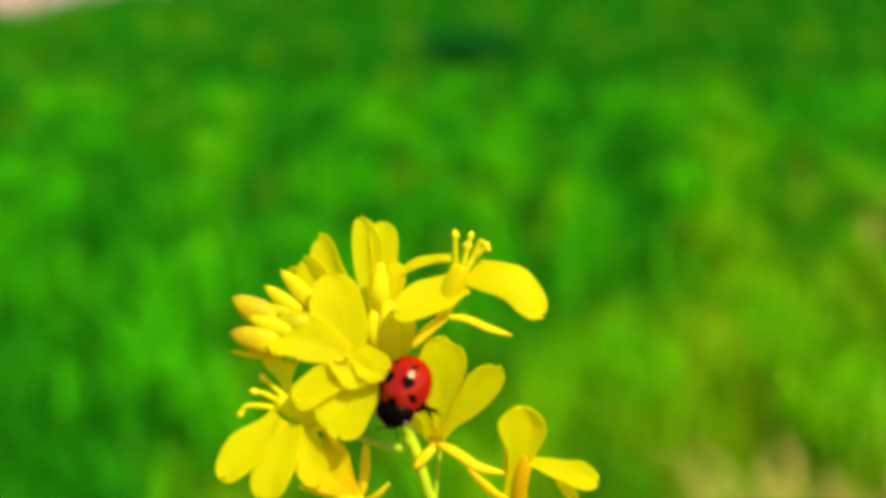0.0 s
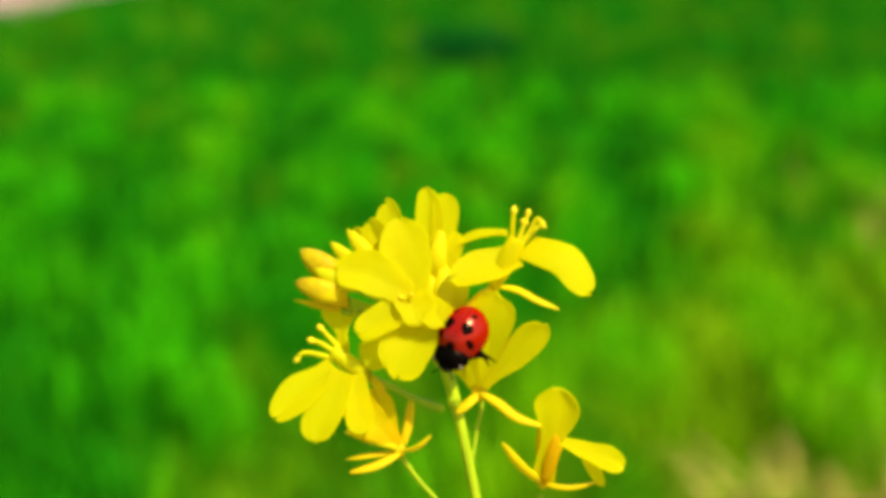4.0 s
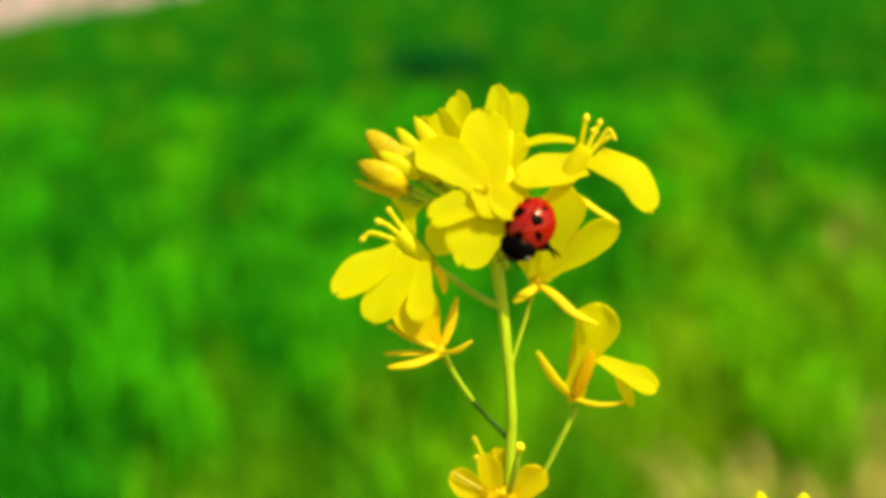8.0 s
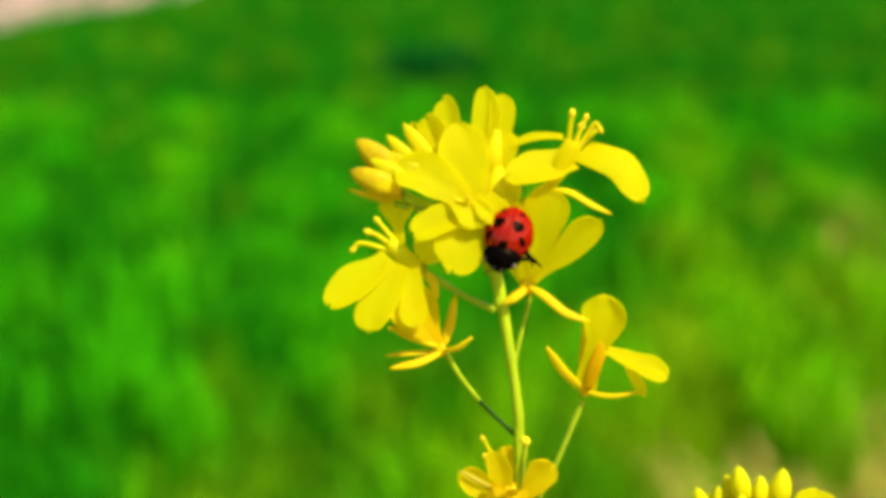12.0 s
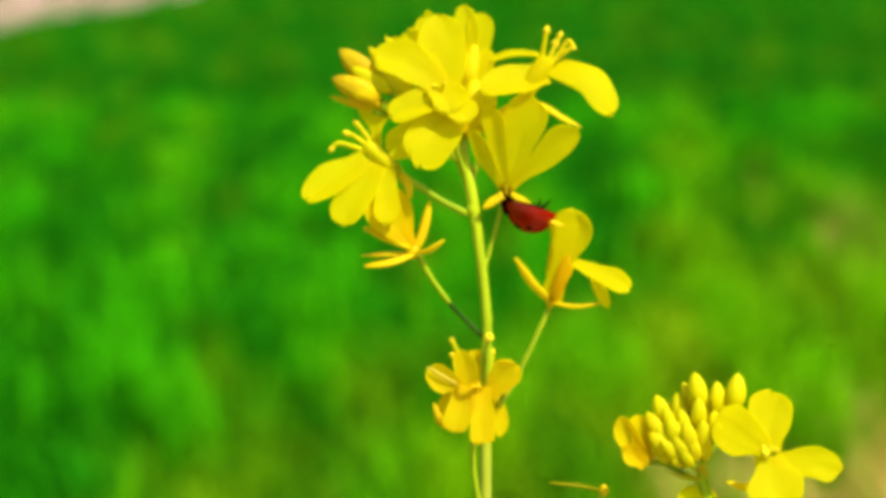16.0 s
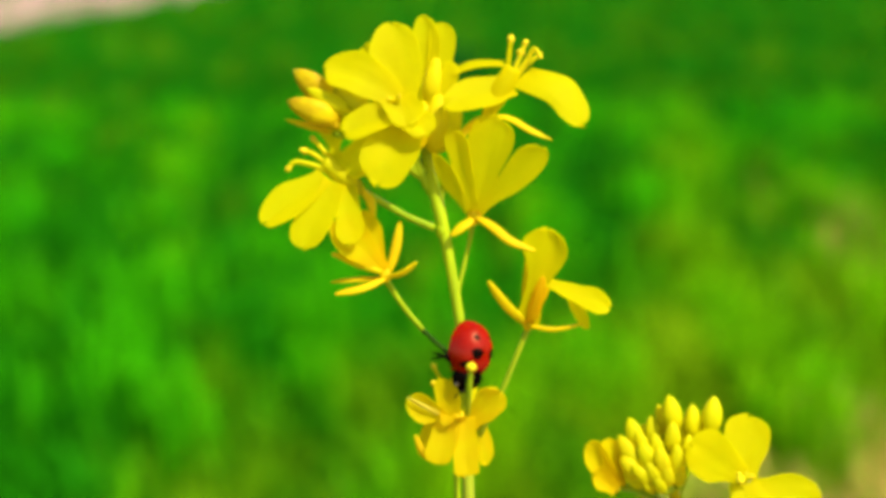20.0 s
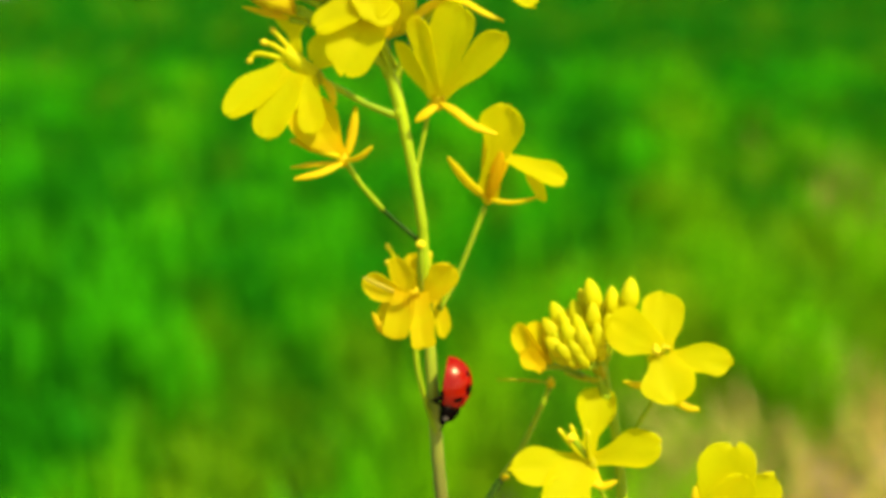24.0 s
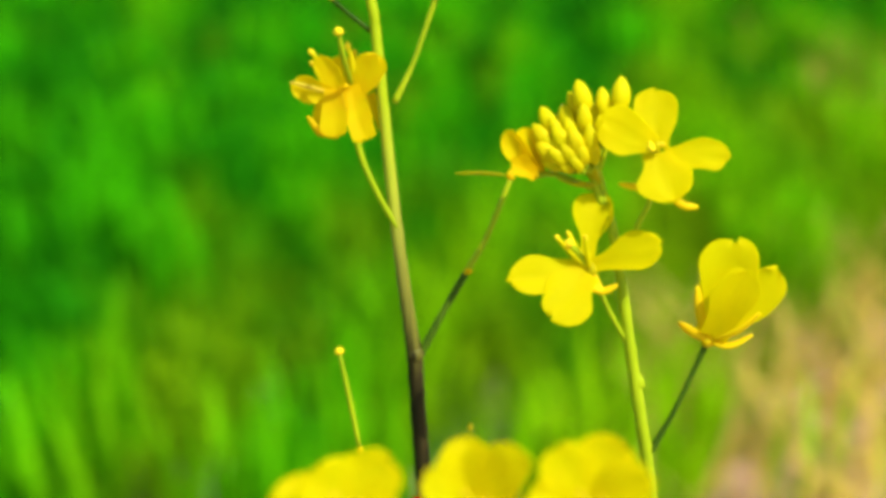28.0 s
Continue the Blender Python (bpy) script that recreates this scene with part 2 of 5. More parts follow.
def blade_skin(name, fresh, dark, dry, patch_scale):
    """Grass: each blade a little different, over fresh, dark and dry patches of the field, darker with distance."""
    m, tree, bsdf = shader(name)
    big = noise_at(tree, patch_scale, 2.0, 0.6, (1, 0.4, 0.5))
    broad = noise_at(tree, patch_scale * 0.5, 2.0, 0.6, (1, 0.5, 0.5))
    spot_at = tree.nodes.new("ShaderNodeTexCoord")
    axes = tree.nodes.new("ShaderNodeSeparateXYZ")
    tree.links.new(spot_at.outputs["Object"], axes.inputs[0])
    # moves the patches towards the dark tone with distance, from 0.85 to 3 m
    far_dark = tree.nodes.new("ShaderNodeMath")
    far_dark.operation = "MULTIPLY_ADD"
    far_dark.inputs[1].default_value = -0.17
    tree.links.new(ramp(tree, axes.outputs["Y"], 0.85, 3.0), far_dark.inputs[0])
    tree.links.new(big.outputs["Fac"], far_dark.inputs[2])
    col = mixed(tree, ramp(tree, far_dark.outputs[0], 0.20, 0.62), dark, fresh)
    d = tree.nodes.new("ShaderNodeMix")
    d.data_type = "RGBA"
    place = tree.nodes.new("ShaderNodeTexCoord")
    sep = tree.nodes.new("ShaderNodeSeparateXYZ")
    tree.links.new(place.outputs["Object"], sep.inputs[0])
    side = tree.nodes.new("ShaderNodeMath")
    side.operation = "MULTIPLY_ADD"
    close = tree.nodes.new("ShaderNodeMath")
    close.operation = "MULTIPLY"
    tree.links.new(sep.outputs["X"], close.inputs[0])
    tree.links.new(ramp(tree, sep.outputs["Y"], 2.0, 0.8), close.inputs[1])
    side.inputs[1].default_value = 0.55
    tree.links.new(close.outputs[0], side.inputs[0])
    edge = tree.nodes.new("ShaderNodeMath")
    edge.operation = "MULTIPLY_ADD"
    edge.inputs[1].default_value = 0.20
    tree.links.new(ramp(tree, sep.outputs["Y"], 1.5, 0.65), edge.inputs[0])
    tree.links.new(broad.outputs["Fac"], edge.inputs[2])
    tree.links.new(edge.outputs[0], side.inputs[2])
    tree.links.new(ramp(tree, side.outputs[0], 0.52, 0.80), d.inputs["Factor"])
    tree.links.new(col.outputs["Result"], d.inputs["A"])
    d.inputs["B"].default_value = (*dry, 1)
    geo = tree.nodes.new("ShaderNodeNewGeometry")
    v = tree.nodes.new("ShaderNodeHueSaturation")
    tree.links.new(d.outputs["Result"], v.inputs["Color"])
    val = tree.nodes.new("ShaderNodeMapRange")
    val.inputs["To Min"].default_value, val.inputs["To Max"].default_value = 0.7, 1.35
    tree.links.new(geo.outputs["Random Per Island"], val.inputs["Value"])
    tree.links.new(val.outputs[0], v.inputs["Value"])
    tree.links.new(v.outputs[0], bsdf.inputs["Base Color"])
    bsdf.inputs["Roughness"].default_value = 0.6
    bsdf.inputs["Specular IOR Level"].default_value = 0.02
    t = tree.nodes.new("ShaderNodeBsdfTranslucent")
    tree.links.new(v.outputs[0], t.inputs["Color"])
    mix = tree.nodes.new("ShaderNodeMixShader")
    mix.inputs[0].default_value = 0.42
    tree.links.new(bsdf.outputs[0], mix.inputs[1])
    tree.links.new(t.outputs[0], mix.inputs[2])
    tree.links.new(mix.outputs[0], tree.nodes["Material Output"].inputs["Surface"])
    return m


SOIL = soil_skin()
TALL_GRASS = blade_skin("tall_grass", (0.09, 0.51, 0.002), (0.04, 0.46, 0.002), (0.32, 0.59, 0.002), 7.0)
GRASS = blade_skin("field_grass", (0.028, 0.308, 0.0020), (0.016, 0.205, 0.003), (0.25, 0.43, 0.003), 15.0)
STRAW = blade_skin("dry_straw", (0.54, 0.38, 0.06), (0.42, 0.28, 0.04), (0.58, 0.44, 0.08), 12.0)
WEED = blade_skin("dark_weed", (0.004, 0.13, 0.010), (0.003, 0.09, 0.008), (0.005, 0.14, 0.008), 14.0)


# ---- mesh helpers ----
def part(name, bm, material, parent, label=""):
    """One mesh object under a thing or under a part."""
    me = bpy.data.meshes.new(name)
    for f in bm.faces:
        f.smooth = True
    bm.to_mesh(me)
    bm.free()
    me.materials.append(material)
    ob = new(name, me)
    ob.parent = parent
    return tagged(ob, label)


def V(p):
    return Vector(p) * MM


def smooth_line(points, per=6):
    """A Catmull-Rom line through the points."""
    pts = [Vector(p) for p in points]
    pts = [2 * pts[0] - pts[1], *pts, 2 * pts[-1] - pts[-2]]
    out = []
    for a, b, c, d in zip(pts, pts[1:], pts[2:], pts[3:]):
        for i in range(per):
            t = i / per
            out.append(0.5 * (2 * b + (c - a) * t + (2 * a - 5 * b + 4 * c - d) * t * t + (3 * b - a - 3 * c + d) * t ** 3))
    out.append(pts[-2])
    return out


def tube(bm, points, radii, sides=9, per=6, flat=1.0, wobble=0.0):
    """A round stalk along a smooth line; radii are spread evenly over it. flat squeezes it towards the viewer."""
    line = smooth_line(points, per)
    n = len(line)
    rings = []
    side = Vector((1, 0, 0))
    for i, p in enumerate(line):
        k = i / (n - 1) * (len(radii) - 1)
        j = min(int(k), len(radii) - 2)
        r = radii[j] + (radii[j + 1] - radii[j]) * (k - j)
        along = (line[min(i + 1, n - 1)] - line[max(i - 1, 0)]).normalized()
        side = (side - along * side.dot(along))
        side = side.normalized() if side.length > 1e-6 else along.orthogonal().normalized()
        up = along.cross(side)
        ring = []
        for s in range(sides):
            a = 2 * math.pi * s / sides
            w = 1 + wobble * noise.noise(p * 900 + Vector((s * 3.1, 0, 0)))
            ring.append(bm.verts.new(p + side * math.cos(a) * r * w + up * math.sin(a) * r * flat * w))
        rings.append(ring)
    for a, b in zip(rings, rings[1:]):
        for s in range(sides):
            bm.faces.new((a[s], a[(s + 1) % sides], b[(s + 1) % sides], b[s]))
    bm.faces.new(rings[0][::-1])
    bm.faces.new(rings[-1])
    return bm


def egg(bm, base, tip, width, ridges=0, point=0.5, seg=12, rings=9):
    """A closed bud-like body from base to tip, with ridges where its leaves meet."""
    base, tip = Vector(base), Vector(tip)
    a = (tip - base)
    length = a.length
    a.normalize()
    s = a.orthogonal().normalized()
    u = a.cross(s)
    loops = []
    for i in range(1, rings):
        v = i / rings
        r = width / 2 * math.sin(math.pi * v ** (0.80 + 0.3 * (point - 0.5))) ** 0.62
        loop = []
        for k in range(seg):
            th = 2 * math.pi * k / seg
            q = r * (1 + (0.13 * math.cos(ridges * th) if ridges else 0))
            loop.append(bm.verts.new(base + a * length * v + (s * math.cos(th) + u * math.sin(th)) * q))
        loops.append(loop)
    lo, hi = bm.verts.new(base), bm.verts.new(tip)
    for k in range(seg):
        bm.faces.new((lo, loops[0][(k + 1) % seg], loops[0][k]))
        bm.faces.new((hi, loops[-1][k], loops[-1][(k + 1) % seg]))
    for x, y in zip(loops, loops[1:]):
        for k in range(seg):
            bm.faces.new((x[k], x[(k + 1) % seg], y[(k + 1) % seg], y[k]))
    return bm


def blade_of_petal(base, tip, width, face=(0, -1, 0), cup=0.18, bend=0.0, notch=0.06, claw=0.2, full=0.62, start=0.06, arch=(0, 0, 0), seed=0):
    """A petal: a narrow claw that widens into a rounded, cupped and slightly rippled limb, 0.14 mm thick."""
    bm = bmesh.new()
    base, tip = V(base), V(tip)
    a = tip - base
    length = a.length
    a.normalize()
    n = Vector(face)
    n = (n - a * n.dot(a)).normalized()
    s = a.cross(n)
    w = width * MM / 2
    rows, cols = 15, 9
    arch = V(arch)
    off = Vector((seed * 7.3, seed * 1.7, seed * 4.1))
    grid = {}
    along, across = bm.verts.layers.float.new("along"), bm.verts.layers.float.new("across")
    for side in (0, 1):
        for i in range(rows):
            q = i / (rows - 1)
            if q < 0.45:
                v = full * q / 0.45
                t = min(max((v - start) / (full - start), 0), 1)
                prof = claw + (1 - claw) * t * t * (3 - 2 * t)
            else:
                turn = (q - 0.45) / 0.55 * 1.53
                v = full + (1 - full) * math.sin(turn)
                prof = math.cos(turn) ** 0.72
            left = prof * (1 + 0.30 * noise.noise(Vector((v * 2.6, 5, 1)) + off))
            right = prof * (1 + 0.30 * noise.noise(Vector((v * 2.6, 8, 2)) + off))
            for j in range(cols):
                x = -1 + 2 * j / (cols - 1)
                vv = v * (1 - notch * max(1 - abs(x) * 1.8, 0) ** 2 * v + 0.09 * noise.noise(Vector((x * 1.3, 2, 6)) + off) * v)
                p = base + a * length * vv + s * x * (left if x < 0 else right) * w + arch * math.sin(math.pi * v)
                ripple = noise.noise(Vector((x * 1.7, v * 2.4, 0)) + off) * 0.16 + noise.noise(Vector((x * 4.5, v * 3.0, 3)) + off) * 0.06
                h = cup * (x * x * prof * prof) + ripple * v - 0.04 * math.exp(-(x / 0.12) ** 2)
                p += n * (h * w + bend * length * v * v) + s * noise.noise(Vector((v * 3, x, 9)) + off) * w * 0.07
                grid[side, i, j] = bm.verts.new(p + n * (0.00007 if side else -0.00007))
                grid[side, i, j][along], grid[side, i, j][across] = v, x
    for i in range(rows - 1):
        for j in range(cols - 1):
            bm.faces.new([grid[1, i, j], grid[1, i, j + 1], grid[1, i + 1, j + 1], grid[1, i + 1, j]])
            bm.faces.new([grid[0, i + 1, j], grid[0, i + 1, j + 1], grid[0, i, j + 1], grid[0, i, j]])
    edge = [(i, 0) for i in range(rows)] + [(rows - 1, j) for j in range(1, cols)] + [(i, cols - 1) for i in range(rows - 2, -1, -1)] + [(0, j) for j in range(cols - 2, 0, -1)]
    for (i, j), (k, l) in zip(edge, edge[1:] + edge[:1]):
        bm.faces.new([grid[1, i, j], grid[1, k, l], grid[0, k, l], grid[0, i, j]])
        for side in (0, 1):
            bm.edges.get((grid[side, i, j], grid[side, k, l])).smooth = False
    return bm


SEED = [0]


def petal(flower, base, tip, width, mat=None, **kw):
    SEED[0] += 1
    return part("petal", blade_of_petal(base, tip, width, seed=SEED[0], **kw), mat or PETAL, flower)


def flower(plant, base, size=1.1, mat=None, label=""):
    """The receptacle of a flower, which carries its petals, sepals and stamens."""
    b = V(base)
    bm = egg(bmesh.new(), b - Vector((0, 0, size * 0.6 * MM)), b + Vector((0, 0, size * 0.7 * MM)), size * MM, 4)
    return part("flower", bm, mat or GREEN_SEPAL, plant, label)


def sepal(flw, points, width=0.75, mat=None):
    pts = [V(p) for p in points]
    w = width * MM / 2
    return part("sepal", tube(bmesh.new(), pts, [w * 0.6, w * 0.95, w, w * 0.9, w * 0.35], 8, 5, 0.42), mat or SEPAL, flw)


def stamen(flw, points, knob=0.75, mat=None):
    pts = [V(p) for p in points]
    bm = tube(bmesh.new(), pts, [0.0003, 0.00026, 0.00022], 7, 4)
    st = part("stamen", bm, mat or BUD, flw)
    d = (pts[-1] - pts[-2]).normalized() * knob * MM
    part("anther", egg(bmesh.new(), pts[-1] - d * 0.35, pts[-1] + d * 0.75, knob * 0.8 * MM, 2, 0.5, 8, 6), POLLEN, flw, "dusty yellow anther")
    return st


def pistil(flw, points, width=0.5, mat=None):
    pts = [V(p) for p in points]
    w = width * MM / 2
    ps = part("pistil", tube(bmesh.new(), pts, [w * 0.8, w, w * 0.9, w * 0.7], 8, 4, 1.0, 0.15), mat or STALK, flw)
    d = (pts[-1] - pts[-2]).normalized() * 0.45 * MM
    part("stigma", egg(bmesh.new(), pts[-1] - d, pts[-1] + d, width * 1.7 * MM, 0, 0.5, 8, 6), POLLEN, flw)
    return ps


def stalk(plant, points, radii, mat=None, name="flower_stalk"):
    return part(name, tube(bmesh.new(), [V(p) for p in points], [r * MM for r in radii], 9, 7, 1.0, 0.10), mat or STALK, plant)


def bud(plant, base, tip, width, mat=None, label=""):
    return part("bud", egg(bmesh.new(), V(base), V(tip), width * MM, 4, 0.6), mat or BUD, plant, label)


def root_stem(plant, foot, radii):
    """The rest of the stem, from the plant's origin down to the soil at foot (in world metres from the origin)."""
    m = plant.matrix_basis.to_3x3().inverted()
    pts = [m @ Vector(p) for p in ((0, 0, 0.004), (foot[0] * 0.2, foot[1] * 0.2, foot[2] * 0.33), (foot[0] * 0.6, foot[1] * 0.6, foot[2] * 0.66), foot)]
    return part("lower_stem", tube(bmesh.new(), pts, [r * MM for r in radii], 9, 8, 1.0, 0.08), STEM, plant, "dark purple-brown lower stem")


# ---- ground and field ----
def field_edge(y):
    """The right edge of the grown field at distance y; bare soil lies past it."""
    return 0.195 + 0.35 * (y - 0.63) + 0.9 * max(0.0, y - 0.83) + 0.02 * math.sin(y * 9.0)


def far_edge(y):
    """The left edge of the field far off."""
    return -1.62 + 0.11 * (y - 4.05)


def turf(x, y):
    """How far low green growth covers the soil: bare strips lie beside the plants and across the field far off."""
    if y < 1.5 and field_edge(y) < x < field_edge(y) + 0.9:
        return 0.0
    if y > 3.6 and far_edge(y) - 1.8 < x < far_edge(y):
        return 0.0
    return 0.45 + 0.35 * min(1.0, max(0.0, (math.hypot(x, y - 0.3) - 0.4) / 0.7))


def ground():
    n = 110
    xs = [math.copysign(abs(t) ** 3.2 * 400, t) for t in np.linspace(-1, 1, 2 * n + 1)]
    bm = bmesh.new()
    vs = {}
    layer = bm.verts.layers.float.new("turf")
    for i, x in enumerate(xs):
        for j, y in enumerate(xs):
            near = max(abs(x), abs(y)) < 12
            z = noise.noise(Vector((x * 1.5, y * 1.5, 0))) * 0.012 + noise.noise(Vector((x * 6, y * 6, 4))) * 0.006 if near else 0
            vs[i, j] = bm.verts.new((x, y, z))
            vs[i, j][layer] = turf(x, y)
    for i in range(2 * n):
        for j in range(2 * n):
            bm.faces.new((vs[i, j], vs[i + 1, j], vs[i + 1, j + 1], vs[i, j + 1]))
    g = part("ground", bm, SOIL, None)
    return tagged(g, "dry pinkish-brown field soil under the grass", "ground", "", "structure")


def blades(name, spots, material, label, category, seg=4):
    """Curved, folded grass blades as one mesh: spots hold x, y, height, width, lean direction and lean."""
    s = np.array(spots)
    count = len(s)
    x, y, h, w, d, lean = s.T
    verts = np.zeros((count, seg + 1, 3, 3))
    for k in range(seg + 1):
        v = k / seg
        out = lean * h * v * v
        cx, cy, cz = x + np.cos(d) * out, y + np.sin(d) * out, h * (v - 0.25 * lean * v * v) - 0.004
        ww = w * 0.5 * (1 - v ** 1.7) * (0.75 + 0.5 * v) + 0.0002
        for c, o in enumerate((-1, 0, 1)):
            verts[:, k, c, 0] = cx - np.sin(d) * ww * o + np.cos(d) * (0.35 * ww if o == 0 else 0)
            verts[:, k, c, 1] = cy + np.cos(d) * ww * o + np.sin(d) * (0.35 * ww if o == 0 else 0)
            verts[:, k, c, 2] = cz
    per = (seg + 1) * 3
    quads = np.array([[k * 3 + c, k * 3 + c + 1, (k + 1) * 3 + c + 1, (k + 1) * 3 + c] for k in range(seg) for c in range(2)])
    faces = (quads[None] + (np.arange(count) * per)[:, None, None]).reshape(-1, 4)
    me = bpy.data.meshes.new(name)
    me.vertices.add(count * per)
    me.vertices.foreach_set("co", verts.ravel())
    me.loops.add(faces.size)
    me.loops.foreach_set("vertex_index", faces.ravel())
    me.polygons.add(len(faces))
    me.polygons.foreach_set("loop_start", np.arange(0, faces.size, 4))
    me.polygons.foreach_set("use_smooth", np.ones(len(faces), bool))
    me.update(calc_edges=True)
    me.materials.append(material)
    return tagged(new(name, me), label, category, "", "stuff")


def field():
    rng = np.random.default_rng(7)
    spots = []
    for near, far, count in ((0.45, 1.2, 26000), (1.2, 2.2, 34000), (2.2, 3.4, 34000), (3.4, 5.0, 30000), (5.0, 8.0, 26000)):
        n = 0
        while n < count:
            y = math.sqrt(rng.uniform(near * near, far * far))
            x = rng.uniform(-0.5, 0.5) * y * 1.05
            tall, wide = 0.062 + 0.009 * y, 0.0032 + 0.0026 * y
            clump = noise.noise(Vector((x * 15, y * 6.5, 1.0)))
            low = 1.0
            if clump < rng.uniform(-0.55, 0.2):
                closed = min(1.0, max(0.0, (y - 1.3) / 1.8))
                if rng.uniform() < 0.1 * (1 - closed):
                    continue
                low = 0.7 + 0.25 * closed
            edge = x - field_edge(y)
            bare = 1.0
            if y < 1.5:
                open_soil = min(1.0, (1.5 - y) / 0.3)
                if edge > 0:
                    bare = 1 - open_soil * (0.94 - 0.3 * max(clump, 0))
                else:
                    bare = 1 - open_soil * max(0.0, 0.55 - abs(edge) * 9.0)
            if y < 0.8:
                bare *= 1 - 0.6 * min(1.0, (0.8 - y) / 0.15) * (1 if clump < 0.1 else 0.4)
            if y > 3.6 and x < far_edge(y) + 0.05 * math.sin(y * 9):
                bare = 0.03
            n += 1
            if rng.uniform() > bare:
                continue
            h = low * tall * rng.uniform(0.5, 1.15) * (1 + 0.4 * clump) * (0.55 + 0.45 * bare)
            spots.append((x, y, h, wide * rng.uniform(0.6, 1.3), rng.uniform(0, 2 * math.pi), rng.uniform(0.05, 0.55)))
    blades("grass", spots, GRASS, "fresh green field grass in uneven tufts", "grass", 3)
    spots = []
    for nearest, reach, count in ((0.35, 20.0, 230000), (6.0, 12.0, 60000)):
        for _ in range(count):
            r, a = nearest * reach ** rng.uniform(), rng.uniform(0, 2 * math.pi)
            x, y = r * math.cos(a), 0.3 + r * math.sin(a)
            if (0.4 < y < 8.0 and abs(x) < 0.52 * y) or turf(x, y) < 0.1 or (abs(x) < 0.12 and -0.4 < y < 0.4):
                continue
            clump = noise.noise(Vector((x * 5, y * 4, 1.0)))
            spots.append((x, y, (0.07 + 0.006 * r) * rng.uniform(0.5, 1.15) * (1 + 0.6 * clump), (0.007 + 0.011 * r) * rng.uniform(0.6, 1.3), rng.uniform(0, 2 * math.pi), rng.uniform(0.05, 0.55)))
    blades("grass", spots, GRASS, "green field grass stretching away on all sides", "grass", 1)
    spots = []
    while len(spots) < 9000:
        y = math.sqrt(rng.uniform(0.55 ** 2, 2.6 ** 2))
        x = rng.uniform(-0.5, 0.5) * y
        tuft = noise.noise(Vector((x * 12, y * 4.5, 7.0)))
        if tuft < rng.uniform(0.0, 0.4) or (y < 1.5 and x > field_edge(y) and rng.uniform() < 0.8):
            continue
        spots.append((x, y, rng.uniform(0.06, 0.115), rng.uniform(0.006, 0.011), rng.uniform(0, 2 * math.pi), rng.uniform(0.02, 0.3)))
    dry = []
    while len(dry) < 600:
        y = math.sqrt(rng.uniform(0.5 ** 2, 1.0 ** 2))
        x = rng.uniform(-0.5, 0.5) * y
        if x < field_edge(y) - 0.10 or noise.noise(Vector((x * 14, y * 6, 3.0))) < rng.uniform(-0.5, 0.6):
            continue
        dry.append((x, y, rng.uniform(0.03, 0.085), rng.uniform(0.004, 0.008), rng.uniform(0, 2 * math.pi), rng.uniform(0.3, 1.0)))
    while len(dry) < 780:
        x, y = rng.normal(0.55, 0.07), rng.normal(1.45, 0.2)
        dry.append((x, y, rng.uniform(0.05, 0.11), rng.uniform(0.005, 0.010), rng.uniform(0, 2 * math.pi), rng.uniform(0.1, 0.7)))
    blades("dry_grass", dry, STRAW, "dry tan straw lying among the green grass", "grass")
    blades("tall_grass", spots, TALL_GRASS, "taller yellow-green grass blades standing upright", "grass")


def weed_clump(x, y, size, count, seed):
    rng = np.random.default_rng(seed)
    spots = []
    for _ in range(count):
        r, a = size * math.sqrt(rng.uniform()), rng.uniform(0, 2 * math.pi)
        spots.append((x + r * math.cos(a), y + r * math.sin(a) * 1.8, rng.uniform(0.10, 0.16), rng.uniform(0.009, 0.017), rng.uniform(0, 2 * math.pi), rng.uniform(0.1, 0.6)))
    blades("weed_clump", spots, WEED, "dense dark green clump of broad weeds", "weeds")


ground()
field()
weed_clump(-0.03, 3.05, 0.11, 420, 3)


# ---- the tall flowering plant with the beetle on it ----
TALL_AT = (0.0040, 0.1018, 0.3385)
TALL_REF = pose(*TALL_AT, -15.0, 0, 0)
tall = tagged(new("mustard_plant"), "tall yellow mustard plant in bloom with a green stem", "flower", "mustard plants")
tall.matrix_basis = TALL_REF


# flowers that swing on their stalks, by the letter of their rows below
SWINGING = {}


def swings(letter, flw):
    SWINGING[letter] = flw


def pedicel(flw, points, radii):
    """A flower's own stalk, which swings with it."""
    return part("flower_stalk", tube(bmesh.new(), [V(p) for p in points], [r * MM for r in radii], 9, 7, 1.0, 0.10), STALK, flw)


